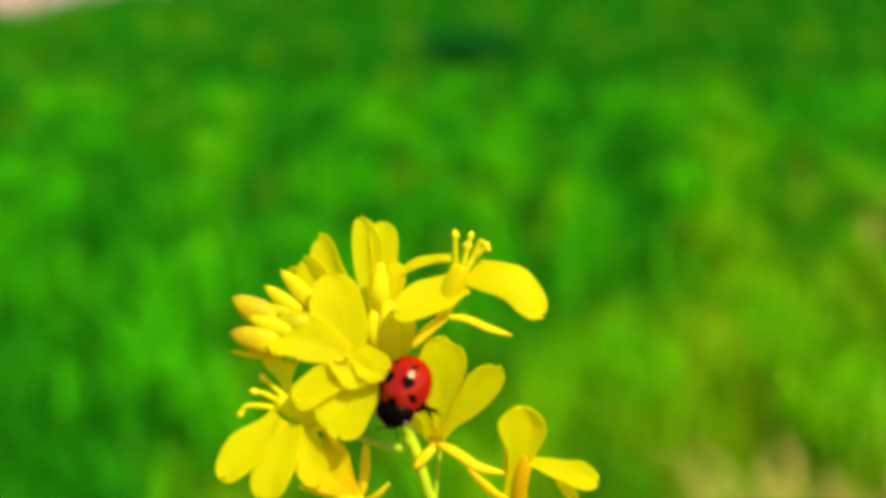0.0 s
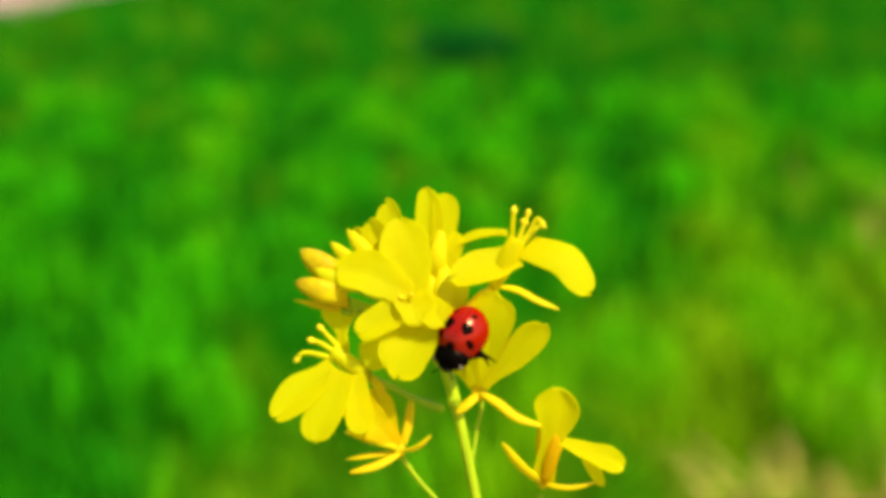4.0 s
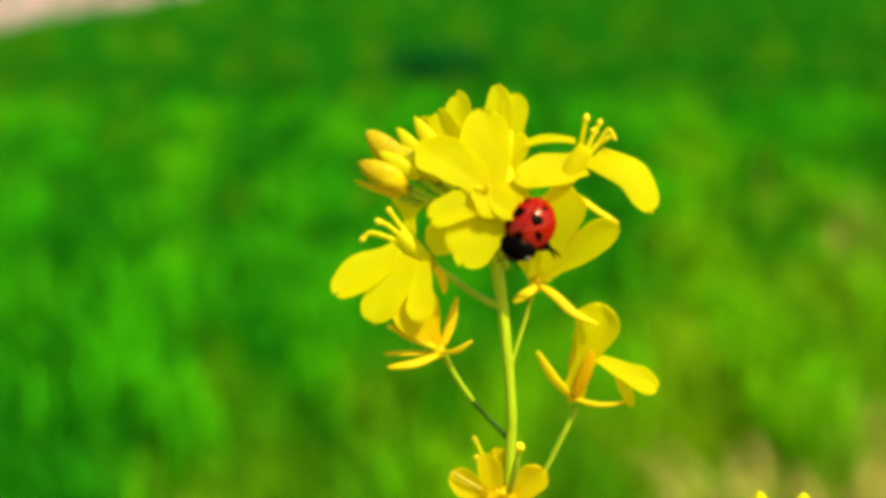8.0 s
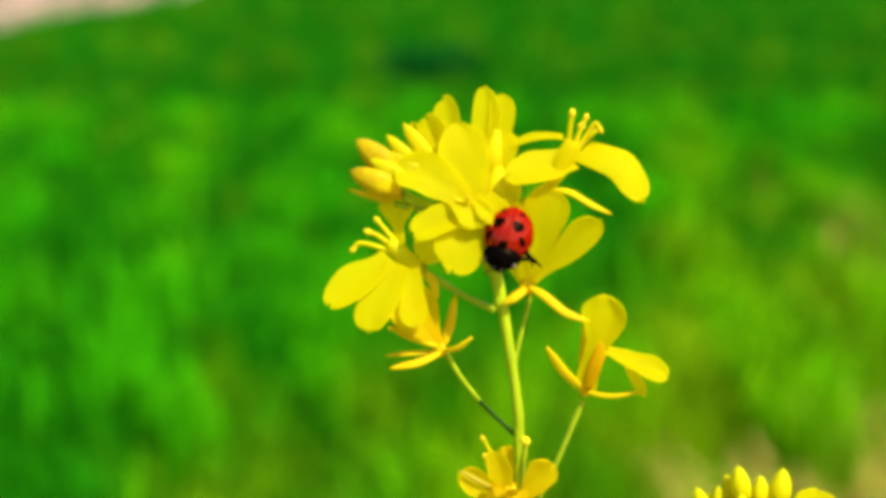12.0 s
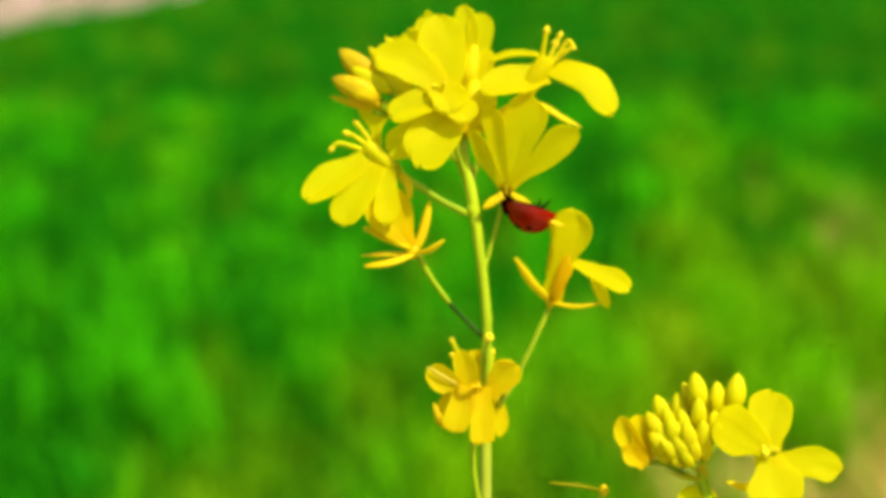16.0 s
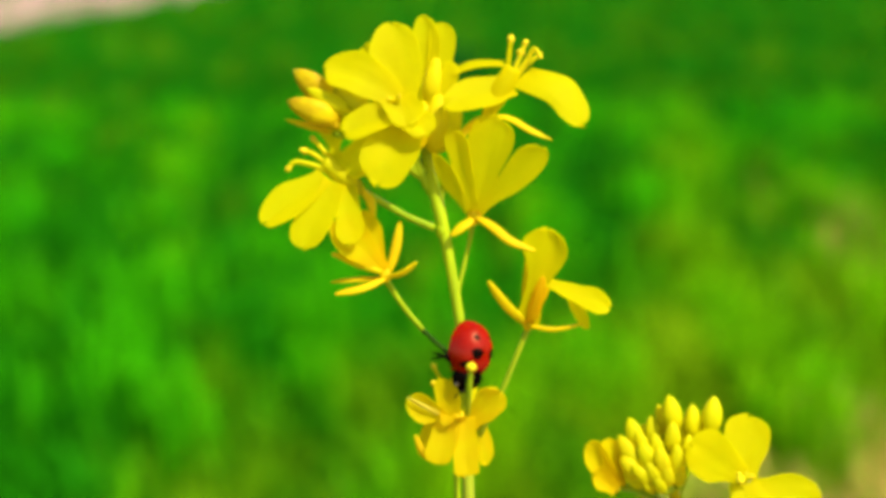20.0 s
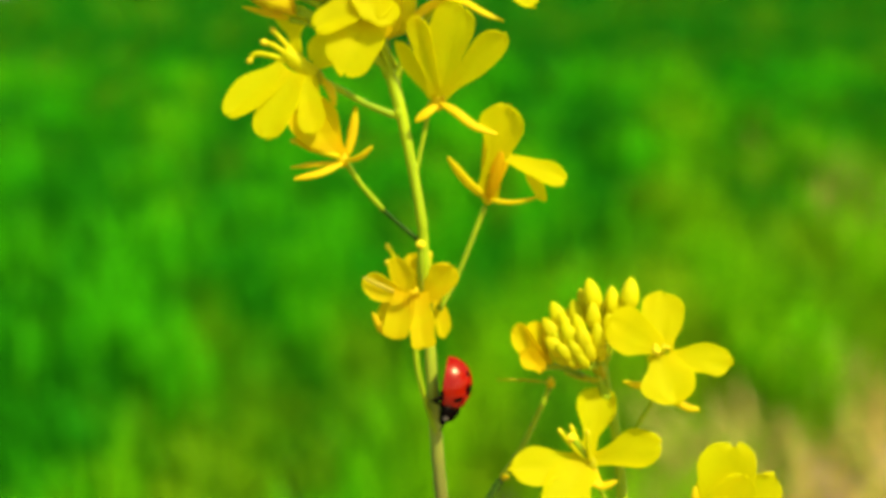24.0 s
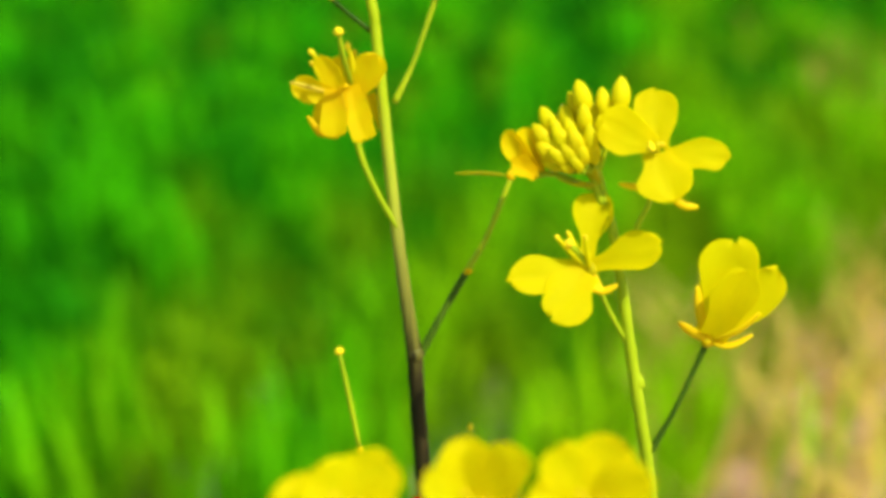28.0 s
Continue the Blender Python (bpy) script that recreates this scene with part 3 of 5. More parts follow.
def tall_plant():
    p = tall
    part("stem", tube(bmesh.new(), [V(q) for q in ((-5.91, -1.00, 74.13), (-5.51, -1.50, 70.45), (-4.67, -1.80, 67.08), (-3.89, -2.00, 63.73), (-2.94, -2.00, 58.43), (-2.11, -2.00, 53.14), (-1.97, -1.80, 50.43), (-1.74, -1.70, 44.25), (-1.39, -1.90, 35.07), (-0.89, -2.00, 26.19), (-0.38, -2.00, 20.10), (-0.17, -1.80, 16.32), (-0.16, -1.20, 10.42), (0.02, 0.00, -1.04))],
         [r * MM for r in (0.46, 0.55, 0.62, 0.60, 0.52, 0.53, 0.54, 0.58, 0.62, 0.66, 0.74, 0.82, 0.82, 0.9)], 12, 8, 1.0, 0.12), STEM, p)
    for q, r in (((-2.89, -2.00, 58.38), 0.56), ((-4.06, -2.00, 64.01), 0.66), ((-0.07, -2.00, 17.50), 0.92)):
        c = V(q)
        part("node", egg(bmesh.new(), c - Vector((0, 0, 0.0011)), c + Vector((0, 0, 0.0011)), 2 * r * MM, 0, 0.5, 10, 7), STEM, p)
    root = root_stem(p, (0.015, 0.05, -TALL_AT[2] - 0.005), (1.05, 1.2, 1.5, 1.9))

    # open flower facing the viewer, at the top
    f = flower(p, (-8.13, -5.00, 75.67), 1.3, BUD, "open bright yellow flower with broad petals")
    swings("a", f)
    petal(f, (-7.91, -5.00, 75.29), (-9.06, -3.60, 83.91), 4.58, cup=0.2, face=(0.1, -1, 0.15), claw=0.70, full=0.62, notch=0.0)
    petal(f, (-8.23, -5.20, 76.19), (-15.24, -5.60, 79.27), 4.58, cup=0.2, face=(-0.2, -0.9, 0.4), claw=0.65, full=0.56, arch=(0.2, 0, 0.7), notch=0.0)
    petal(f, (-8.42, -5.80, 75.47), (-13.29, -7.00, 73.03), 3.38, cup=0.2, face=(0, -1, 0.5), claw=0.75, full=0.58, notch=0.0)
    petal(f, (-8.26, -5.80, 76.55), (-7.31, -7.00, 73.62), 3.81, cup=0.25, face=(0, -1, 0.6), claw=0.85, full=0.5, notch=0.0)
    for q in ((-9.05, -6.40, 76.26), (-8.18, -6.60, 76.45)):
        stamen(f, ((-8.32, -5.60, 75.60), (-8.41, -6.10, 75.97), q), 0.5, PETAL)
    pedicel(f, ((-7.92, -4.60, 75.39), (-7.42, -3.20, 72.68), (-5.78, -1.90, 69.34)), (0.28, 0.3, 0.34))
    # large drooping petals below it
    f = flower(p, (-7.39, -4.20, 73.90), 1.3, BUD, "open yellow flower with drooping petals")
    swings("b", f)
    petal(f, (-7.26, -5.00, 74.69), (-10.19, -7.00, 68.07), 5.12, cup=0.15, face=(0.1, -1, 0.4), claw=0.82, full=0.5, notch=0.0)
    petal(f, (-8.26, -4.50, 73.76), (-13.42, -5.40, 69.45), 4.25, cup=0.15, face=(-0.1, -1, 0.3), claw=0.70, full=0.6, notch=0.0)
    petal(f, (-7.71, -4.40, 74.54), (-6.39, -4.80, 71.77), 2.40, cup=0.3, face=(0.3, -1, 0.3), claw=0.80, mat=AGED)
    petal(f, (-7.46, -5.60, 75.28), (-5.39, -7.00, 72.87), 3.38, cup=0.15, face=(0.2, -1, 0.3), claw=0.7, full=0.55, notch=0.0)
    pedicel(f, ((-7.41, -3.60, 73.74), (-6.77, -2.60, 71.18), (-5.56, -2.00, 67.94)), (0.26, 0.3, 0.34))
    # upright flower behind
    f = flower(p, (-5.24, -0.50, 75.52), 1.4, GREEN_SEPAL, "half-open yellow flower with upright petals")
    petal(f, (-5.52, -0.60, 75.62), (-5.85, -1.00, 85.12), 3.05, cup=0.3, claw=0.80, full=0.7, notch=0.0)
    petal(f, (-4.90, -0.20, 75.66), (-4.06, -0.40, 84.67), 2.83, cup=0.3, face=(0.3, -0.9, 0), claw=0.80, full=0.74, notch=0.0)
    petal(f, (-4.34, -1.00, 75.29), (-3.10, -1.40, 80.68), 1.85, cup=0.3, face=(0.4, -0.9, 0), claw=0.80)
    sepal(f, ((-4.78, -1.60, 75.23), (-5.11, -3.00, 77.67), (-4.66, -2.80, 80.74)), 1.9, BUD)
    stalk(p, ((-5.35, -0.50, 75.29), (-5.35, -1.00, 72.48), (-4.89, -1.80, 67.67)), (0.3, 0.34, 0.38))
    # flower about to open, half hidden behind the open one
    f = flower(p, (-8.02, -1.80, 75.21), 1.3, GREEN_SEPAL, "yellow flower about to open among the buds")
    petal(f, (-8.01, -1.90, 75.47), (-10.02, -2.00, 83.82), 2.94, cup=0.4, face=(-0.1, -1, 0), claw=0.80, full=0.66, notch=0.0)
    petal(f, (-8.45, -2.30, 75.43), (-11.66, -2.40, 81.86), 2.83, cup=0.4, face=(-0.3, -1, 0), claw=0.80, full=0.66, notch=0.0)
    petal(f, (-8.70, -1.40, 75.25), (-13.06, -1.60, 81.32), 2.29, cup=0.4, face=(-0.3, -1, 0), claw=0.80, full=0.66)
    stalk(p, ((-8.02, -1.80, 74.93), (-7.02, -1.60, 72.04), (-5.12, -1.80, 67.39)), (0.3, 0.34, 0.38))
    # flower on the right with long stamens and a hanging petal
    f = flower(p, (0.64, -3.00, 75.59), 1.4, GREEN_SEPAL, "open yellow flower with tall stamens and a hanging petal")
    petal(f, (2.71, -3.60, 78.03), (-4.11, -5.60, 75.92), 3.81, cup=0.15, face=(-0.1, -1, 0.5), claw=0.75, full=0.52, notch=0.0)
    petal(f, (2.04, -1.50, 80.22), (-3.55, -0.80, 79.31), 1.42, cup=0.3, face=(0, -0.7, 0.8), claw=0.70, arch=(0, 0, 0.5))
    petal(f, (3.59, -3.50, 78.82), (9.56, -5.20, 73.91), 4.03, cup=-0.2, arch=(0.6, -0.6, 1.0), face=(0.3, -0.9, 0.4), claw=0.80, full=0.45, notch=0.0)
    part("calyx", tube(bmesh.new(), [V(q) for q in ((0.18, -3.60, 74.81), (1.37, -4.00, 76.96), (2.80, -3.80, 79.51))], [r * MM for r in (0.5, 0.85, 1.0, 0.9)], 10, 6, 0.8), PETAL, f)
    stamen(f, ((2.27, -3.50, 78.56), (2.37, -3.80, 80.44), (2.58, -3.80, 82.25)), 0.9, PETAL)
    stamen(f, ((2.62, -3.20, 78.60), (3.40, -3.00, 80.56), (4.01, -3.00, 82.05)), 0.75)
    stamen(f, ((2.83, -3.40, 78.57), (4.04, -3.40, 80.22), (4.85, -3.60, 81.51), (5.37, -3.80, 80.83)), 0.6)
    stamen(f, ((2.96, -3.00, 78.74), (4.43, -2.60, 80.24), (5.31, -2.60, 81.01)), 0.7)
    pistil(f, ((2.63, -3.00, 78.63), (3.24, -2.90, 80.19), (3.64, -2.80, 81.31)), 0.55)
    sepal(f, ((0.84, -3.60, 75.01), (2.63, -4.00, 74.58), (4.53, -4.30, 73.46), (6.54, -4.40, 72.57)), 0.93)
    sepal(f, ((0.73, -3.60, 74.95), (-0.93, -4.00, 74.14), (-2.80, -4.20, 72.59)), 1.09)
    stalk(p, ((0.42, -3.00, 75.04), (-1.72, -2.00, 72.36), (-3.94, -1.40, 68.21), (-4.33, -1.80, 65.12)), (0.3, 0.3, 0.34, 0.38))
    bud(p, (-4.89, -2.40, 71.09), (-4.44, -2.80, 77.59), 2.73, BUD)
    bud(p, (-4.34, -1.60, 71.48), (-2.44, -1.80, 76.71), 2.73, BUD)
    bud(p, (-5.78, -2.20, 71.99), (-5.88, -3.00, 76.57), 2.29, BUD)
    # flower on the left that faces sideways
    f = flower(p, (-12.29, -4.50, 67.98), 1.4, GREEN_SEPAL, "yellow flower facing sideways with curled stamens")
    swings("c", f)
    petal(f, (-15.26, -5.40, 69.02), (-20.87, -7.40, 64.43), 3.71, cup=0.25, face=(-0.35, -0.9, 0.2), claw=0.60, full=0.6)
    petal(f, (-14.34, -6.00, 68.44), (-17.28, -7.60, 62.03), 3.60, cup=0.22, face=(-0.1, -1, 0.2), claw=0.65, full=0.7)
    petal(f, (-13.31, -5.40, 68.04), (-12.82, -6.20, 62.41), 2.83, cup=0.2, face=(0.2, -1, 0.1), claw=0.70, full=0.7)
    petal(f, (-14.43, -3.80, 70.21), (-14.68, -3.40, 75.20), 3.38, cup=0.2, face=(-0.2, -0.9, 0.2), claw=0.3, full=0.72, start=0.3, notch=0.0)
    part("calyx", tube(bmesh.new(), [V(q) for q in ((-11.86, -4.40, 67.66), (-13.69, -4.80, 69.05), (-15.52, -5.00, 70.45))], [r * MM for r in (0.5, 0.8, 0.9, 0.7)], 10, 6, 0.8), BUD, f)
    sepal(f, ((-11.85, -4.60, 67.76), (-11.02, -4.80, 66.71), (-10.64, -4.80, 65.14)), 0.93)
    stamen(f, ((-14.81, -5.00, 69.48), (-16.80, -5.20, 70.17), (-18.18, -5.40, 70.37), (-18.73, -5.40, 69.83)), 0.75)
    stamen(f, ((-14.85, -4.60, 69.94), (-16.43, -4.60, 71.14), (-17.30, -4.60, 71.46)), 0.85)
    stamen(f, ((-14.59, -4.40, 70.39), (-15.81, -4.20, 71.82), (-16.47, -4.20, 72.59)), 0.8)
    pedicel(f, ((-11.86, -4.40, 67.66), (-9.73, -3.40, 66.49), (-7.54, -2.80, 65.24), (-4.89, -2.00, 64.10)), (0.36, 0.34, 0.32, 0.4))
    # narrow, star-like fading flower below it
    f = flower(p, (-9.61, -3.50, 59.45), 1.3, SEPAL, "fading yellow flower with spread narrow sepals")
    swings("d", f)
    petal(f, (-9.70, -4.00, 59.90), (-14.38, -5.60, 64.90), 3.49, cup=0.3, face=(0.2, -1, 0.2), claw=0.3, mat=AGED)
    petal(f, (-9.61, -3.60, 60.11), (-12.00, -4.00, 65.81), 2.40, cup=0.3, face=(0.2, -1, 0), claw=0.3, mat=AGED)
    petal(f, (-9.93, -3.80, 59.78), (-14.00, -5.00, 61.76), 1.42, cup=0.3, face=(0.2, -1, 0.2), claw=0.4, mat=AGED)
    sepal(f, ((-9.38, -3.80, 59.35), (-7.93, -4.40, 59.69), (-6.51, -4.60, 60.78)), 0.93)
    sepal(f, ((-9.70, -4.00, 59.13), (-11.82, -5.00, 58.23), (-14.39, -5.40, 57.70)), 1.04)
    sepal(f, ((-9.94, -3.60, 59.23), (-12.34, -3.80, 59.07), (-14.87, -3.80, 58.80)), 0.82)
    sepal(f, ((-9.30, -3.00, 59.77), (-8.65, -2.80, 61.98), (-8.21, -2.60, 64.75)), 0.98)
    sepal(f, ((-9.74, -3.20, 59.88), (-10.62, -3.20, 62.31), (-11.23, -3.20, 64.74)), 0.82)
    stamen(f, ((-9.91, -4.20, 59.79), (-12.50, -4.60, 60.56), (-14.36, -4.60, 61.43)), 0.6)
    stalk(p, ((-9.51, -3.40, 59.01), (-7.98, -2.80, 56.56), (-6.00, -2.20, 54.08)), (0.30, 0.26, 0.26))
    stalk(p, ((-6.11, -2.20, 54.19), (-4.33, -1.80, 52.49), (-1.65, -1.60, 50.13)), (0.25, 0.2, 0.3), DARK_STALK)
    # cup-shaped flower that the beetle climbs on
    f = flower(p, (-0.99, -1.80, 65.22), 1.5, SEPAL, "cup-shaped yellow flower seen from the side")
    swings("f", f)
    petal(f, (-1.28, -2.40, 65.75), (-4.71, -3.80, 71.09), 1.74, cup=0.3, face=(-0.5, -0.8, 0), claw=0.6, full=0.6)
    petal(f, (-1.12, -2.80, 66.07), (-3.02, -4.80, 73.52), 2.51, cup=0.3, face=(-0.25, -1, 0), claw=0.5, full=0.72, notch=0.0)
    petal(f, (-0.69, -2.40, 65.79), (1.00, -4.60, 75.02), 4.5, cup=0.25, face=(0, -1, 0), claw=0.3, full=0.74, notch=0.0)
    petal(f, (-0.45, -2.90, 65.75), (5.85, -5.20, 71.80), 3.2, cup=0.25, face=(0.1, -1, 0), claw=0.3, full=0.68, notch=0.0)
    sepal(f, ((-1.00, -2.40, 64.98), (-2.12, -3.00, 64.19), (-3.23, -3.40, 63.30)), 1.09)
    sepal(f, ((-0.73, -2.60, 65.19), (0.85, -3.40, 64.18), (2.63, -4.00, 62.75), (4.97, -4.20, 61.87)), 1.09)
    sepal(f, ((-0.51, -0.80, 65.35), (1.46, 0.40, 68.34), (3.31, 1.00, 70.89)), 0.98)
    stalk(p, ((-0.98, -1.60, 64.89), (-1.54, -1.40, 62.09), (-2.44, -1.70, 58.18), (-2.44, -2.00, 56.74)), (0.26, 0.22, 0.24, 0.26))
    # flower on the right with long curved sepals
    f = flower(p, (4.43, -1.00, 54.56), 1.2, SEPAL, "yellow flower with long curved orange-yellow sepals")
    swings("g", f)
    petal(f, (4.40, -1.40, 54.70), (6.28, -3.60, 63.96), 4.25, cup=0.3, face=(0.1, -1, 0.1), claw=0.5, full=0.8, start=0.42, notch=0.0)
    petal(f, (6.01, -2.20, 58.86), (12.05, -4.40, 56.30), 2.73, cup=0.2, face=(0.2, -0.8, 0.5), claw=0.4, full=0.7, notch=0.1)
    petal(f, (4.68, -0.60, 54.76), (5.87, 0.20, 63.23), 3.38, cup=0.3, face=(0.3, -1, 0), claw=0.5, mat=AGED)
    petal(f, (8.10, -2.00, 58.25), (10.19, -2.60, 54.24), 1.42, cup=0.25, face=(0.3, -0.9, 0.1), claw=0.5, full=0.6)
    sepal(f, ((4.29, -1.40, 54.59), (2.23, -2.20, 56.47), (0.43, -2.60, 58.87)), 0.98)
    sepal(f, ((4.46, -1.40, 54.42), (6.98, -2.60, 54.16), (9.68, -3.20, 54.70)), 1.04)
    sepal(f, ((4.59, -1.80, 54.72), (5.33, -2.40, 57.09), (5.87, -2.60, 59.32)), 1.31, AGED)
    stamen(f, ((4.88, -1.00, 55.24), (5.18, -1.40, 59.85), (4.71, -1.80, 62.31)), 0.7)
    stalk(p, ((4.44, -0.80, 54.10), (2.85, -1.00, 50.29), (1.50, -1.20, 47.17), (-0.54, -1.70, 43.55)), (0.30, 0.26, 0.26, 0.36))
    # crowded fading flower at the stem
    f = flower(p, (-2.63, -3.40, 45.35), 1.6, SEPAL, "fading orange-yellow flower pressed against the stem")
    swings("i", f)
    petal(f, (-3.15, -3.40, 44.63), (-4.19, -4.20, 49.49), 2.3, cup=0.3, face=(-0.1, -1, 0.1), claw=0.8, full=0.7, mat=FADING)
    petal(f, (-3.48, -3.60, 44.78), (-7.41, -4.40, 47.61), 2.5, cup=0.35, face=(-0.2, -1, 0.1), claw=0.6, mat=FADING)
    petal(f, (-3.49, -4.60, 45.90), (-4.78, -5.60, 41.39), 2.51, cup=0.25, face=(-0.1, -1, 0.1), claw=0.85, full=0.85, notch=0.0, mat=FADING)
    petal(f, (-2.00, -4.60, 45.87), (-1.99, -5.80, 40.14), 2.40, cup=0.25, face=(0.1, -1, 0.1), claw=0.9, full=0.92, notch=0.0, mat=FADING)
    petal(f, (-2.00, -2.70, 44.72), (1.40, -3.60, 48.20), 3.1, cup=0.3, face=(0.3, -1, 0.1), claw=0.65, full=0.66, notch=0.0, mat=FADING)
    petal(f, (-2.69, 0.40, 44.87), (-2.61, 1.00, 49.21), 2.18, cup=0.3, face=(0, -1, 0.1), claw=0.8, full=0.7, mat=FADING)
    petal(f, (-0.51, -0.60, 44.70), (0.16, -0.80, 40.54), 1.85, cup=0.3, face=(0.4, -0.9, 0), claw=0.7, mat=FADING)
    petal(f, (-5.21, -3.40, 45.18), (-6.06, -3.80, 41.75), 1.85, cup=0.3, face=(-0.4, -0.9, 0), claw=0.7, mat=FADING)
    sepal(f, ((-4.37, -4.60, 41.30), (-6.00, -4.80, 42.27), (-6.84, -4.80, 44.09)), 0.76)
    sepal(f, ((-4.28, -4.00, 45.82), (-5.90, -4.60, 46.72), (-7.63, -5.00, 47.73)), 0.5, PALE_SEPAL)
    stamen(f, ((-3.86, -3.00, 45.99), (-4.57, -3.60, 48.35), (-5.00, -3.80, 48.83)), 0.7)
    stamen(f, ((-3.68, -0.60, 46.20), (-4.43, -0.40, 48.73), (-5.08, -0.40, 50.12)), 0.75)
    stamen(f, ((-1.63, -0.20, 46.11), (-1.35, -0.20, 48.41), (-1.38, -0.20, 49.80)), 0.9)
    stamen(f, ((-1.52, 0.00, 45.84), (-1.02, 0.20, 47.78), (-0.88, 0.20, 49.05)), 0.7)
    pistil(f, ((-1.83, -5.00, 46.06), (-1.77, -7.60, 48.54), (-1.58, -8.60, 51.08)), 0.6)
    pedicel(f, ((-2.42, -3.00, 44.72), (-2.76, -3.00, 39.12), (-2.17, -2.80, 35.02), (-1.11, -2.30, 30.78)), (0.34, 0.32, 0.3, 0.3))
    # bare side stalk whose petals have fallen
    stalk(p, ((0.39, -1.60, 17.21), (3.02, -1.20, 21.41), (5.62, -0.60, 25.28)), (0.42, 0.36, 0.38), DARK_STALK)
    stalk(p, ((5.50, -0.60, 25.16), (8.10, 0.00, 28.89), (11.08, 0.60, 34.98)), (0.34, 0.31, 0.28))
    f = flower(p, (11.09, 0.60, 35.22), 1.0, SEPAL, "spent flower with one thin sepal left")
    sepal(f, ((10.97, 0.60, 35.22), (8.27, 0.00, 35.69), (5.2, -0.50, 35.9)), 0.5, GREEN_SEPAL)
    sepal(f, ((5.73, -0.80, 25.33), (6.19, -1.20, 25.67), (5.60, -1.40, 25.88)), 0.65)
    # young seed pods low on the stem
    f = flower(p, (-6.43, -3.00, 7.80), 0.8, SEPAL, "young green seed pod on a thin stalk")
    pistil(f, ((-6.49, -3.00, 8.02), (-7.08, -3.40, 13.05), (-7.85, -3.60, 18.63)), 0.6)
    stalk(p, ((-6.43, -3.00, 7.69), (-4.22, -2.00, 3.00), (-0.29, -1.00, -1.98)), (0.24, 0.26, 0.3))
    f = flower(p, (5.40, 0.00, 5.98), 0.7, SEPAL, "small seed pod tip on a thin stalk")
    pistil(f, ((5.40, 0.00, 5.98), (5.35, 0.00, 7.40), (5.29, 0.00, 8.70)), 0.4)
    stalk(p, ((5.40, 0.00, 5.98), (3.99, 0.00, 2.02), (0.19, 0.00, -2.51)), (0.22, 0.24, 0.26))
    # buds at the crown, each on its own thin stalk
    for base, tip, width, skin in (
            ((-14.02, -3.40, 75.75), (-18.49, -4.40, 79.43), 2.9, BROWN_BUD), ((-13.83, -4.40, 74.32), (-19.03, -5.40, 76.27), 2.7, BROWN_BUD),
            ((-11.37, -3.60, 74.95), (-15.92, -4.20, 78.39), 2.29, GREEN_SEPAL), ((-11.98, -2.60, 76.39), (-15.62, -2.80, 80.13), 1.64, BUD),
            ((-12.83, -4.60, 75.17), (-17.21, -5.40, 77.46), 1.74, BUD), ((-10.45, -2.20, 76.55), (-14.00, -2.40, 81.41), 1.85, BUD),
            ((-10.79, -4.00, 75.24), (-14.56, -4.80, 77.33), 2.18, GREEN_SEPAL), ((-14.61, -4.20, 73.25), (-19.29, -4.80, 74.55), 0.76, SEPAL),
            ((-13.81, -4.60, 73.75), (-17.75, -5.40, 75.08), 1.09, BROWN_BUD)):
        bud(p, base, tip, width, skin, "orange-brown flower bud about to open" if skin is BROWN_BUD else "")
        middle = tuple(0.55 * x + 0.45 * y for x, y in zip(base, (-5.45, -2.20, 70.50)))
        stalk(p, (base, middle, (-5.45, -1.80, 68.47)), (0.3, 0.25, 0.3))
    return root


TALL_ROOT = tall_plant()


# ---- the shorter plant beside it ----
SHORT_AT = (0.0249, 0.0938, 0.3286)
SHORT_REF = pose(*SHORT_AT, -17.48, -0.00, -0.01)
short = tagged(new("mustard_plant"), "shorter yellow mustard plant with a cluster of buds", "flower", "mustard plants")
short.matrix_basis = SHORT_REF


def young_bud(plant, base, tip, width):
    """A closed bud of the crowded tuft on its own thin stalk."""
    bud(plant, base, tip, width)
    stalk(plant, (base, tuple(0.6 * x + 0.4 * y for x, y in zip(base, (-4.79, -5.00, 49.14))), (-4.52, -4.70, 48.27)), (0.26, 0.22, 0.26))


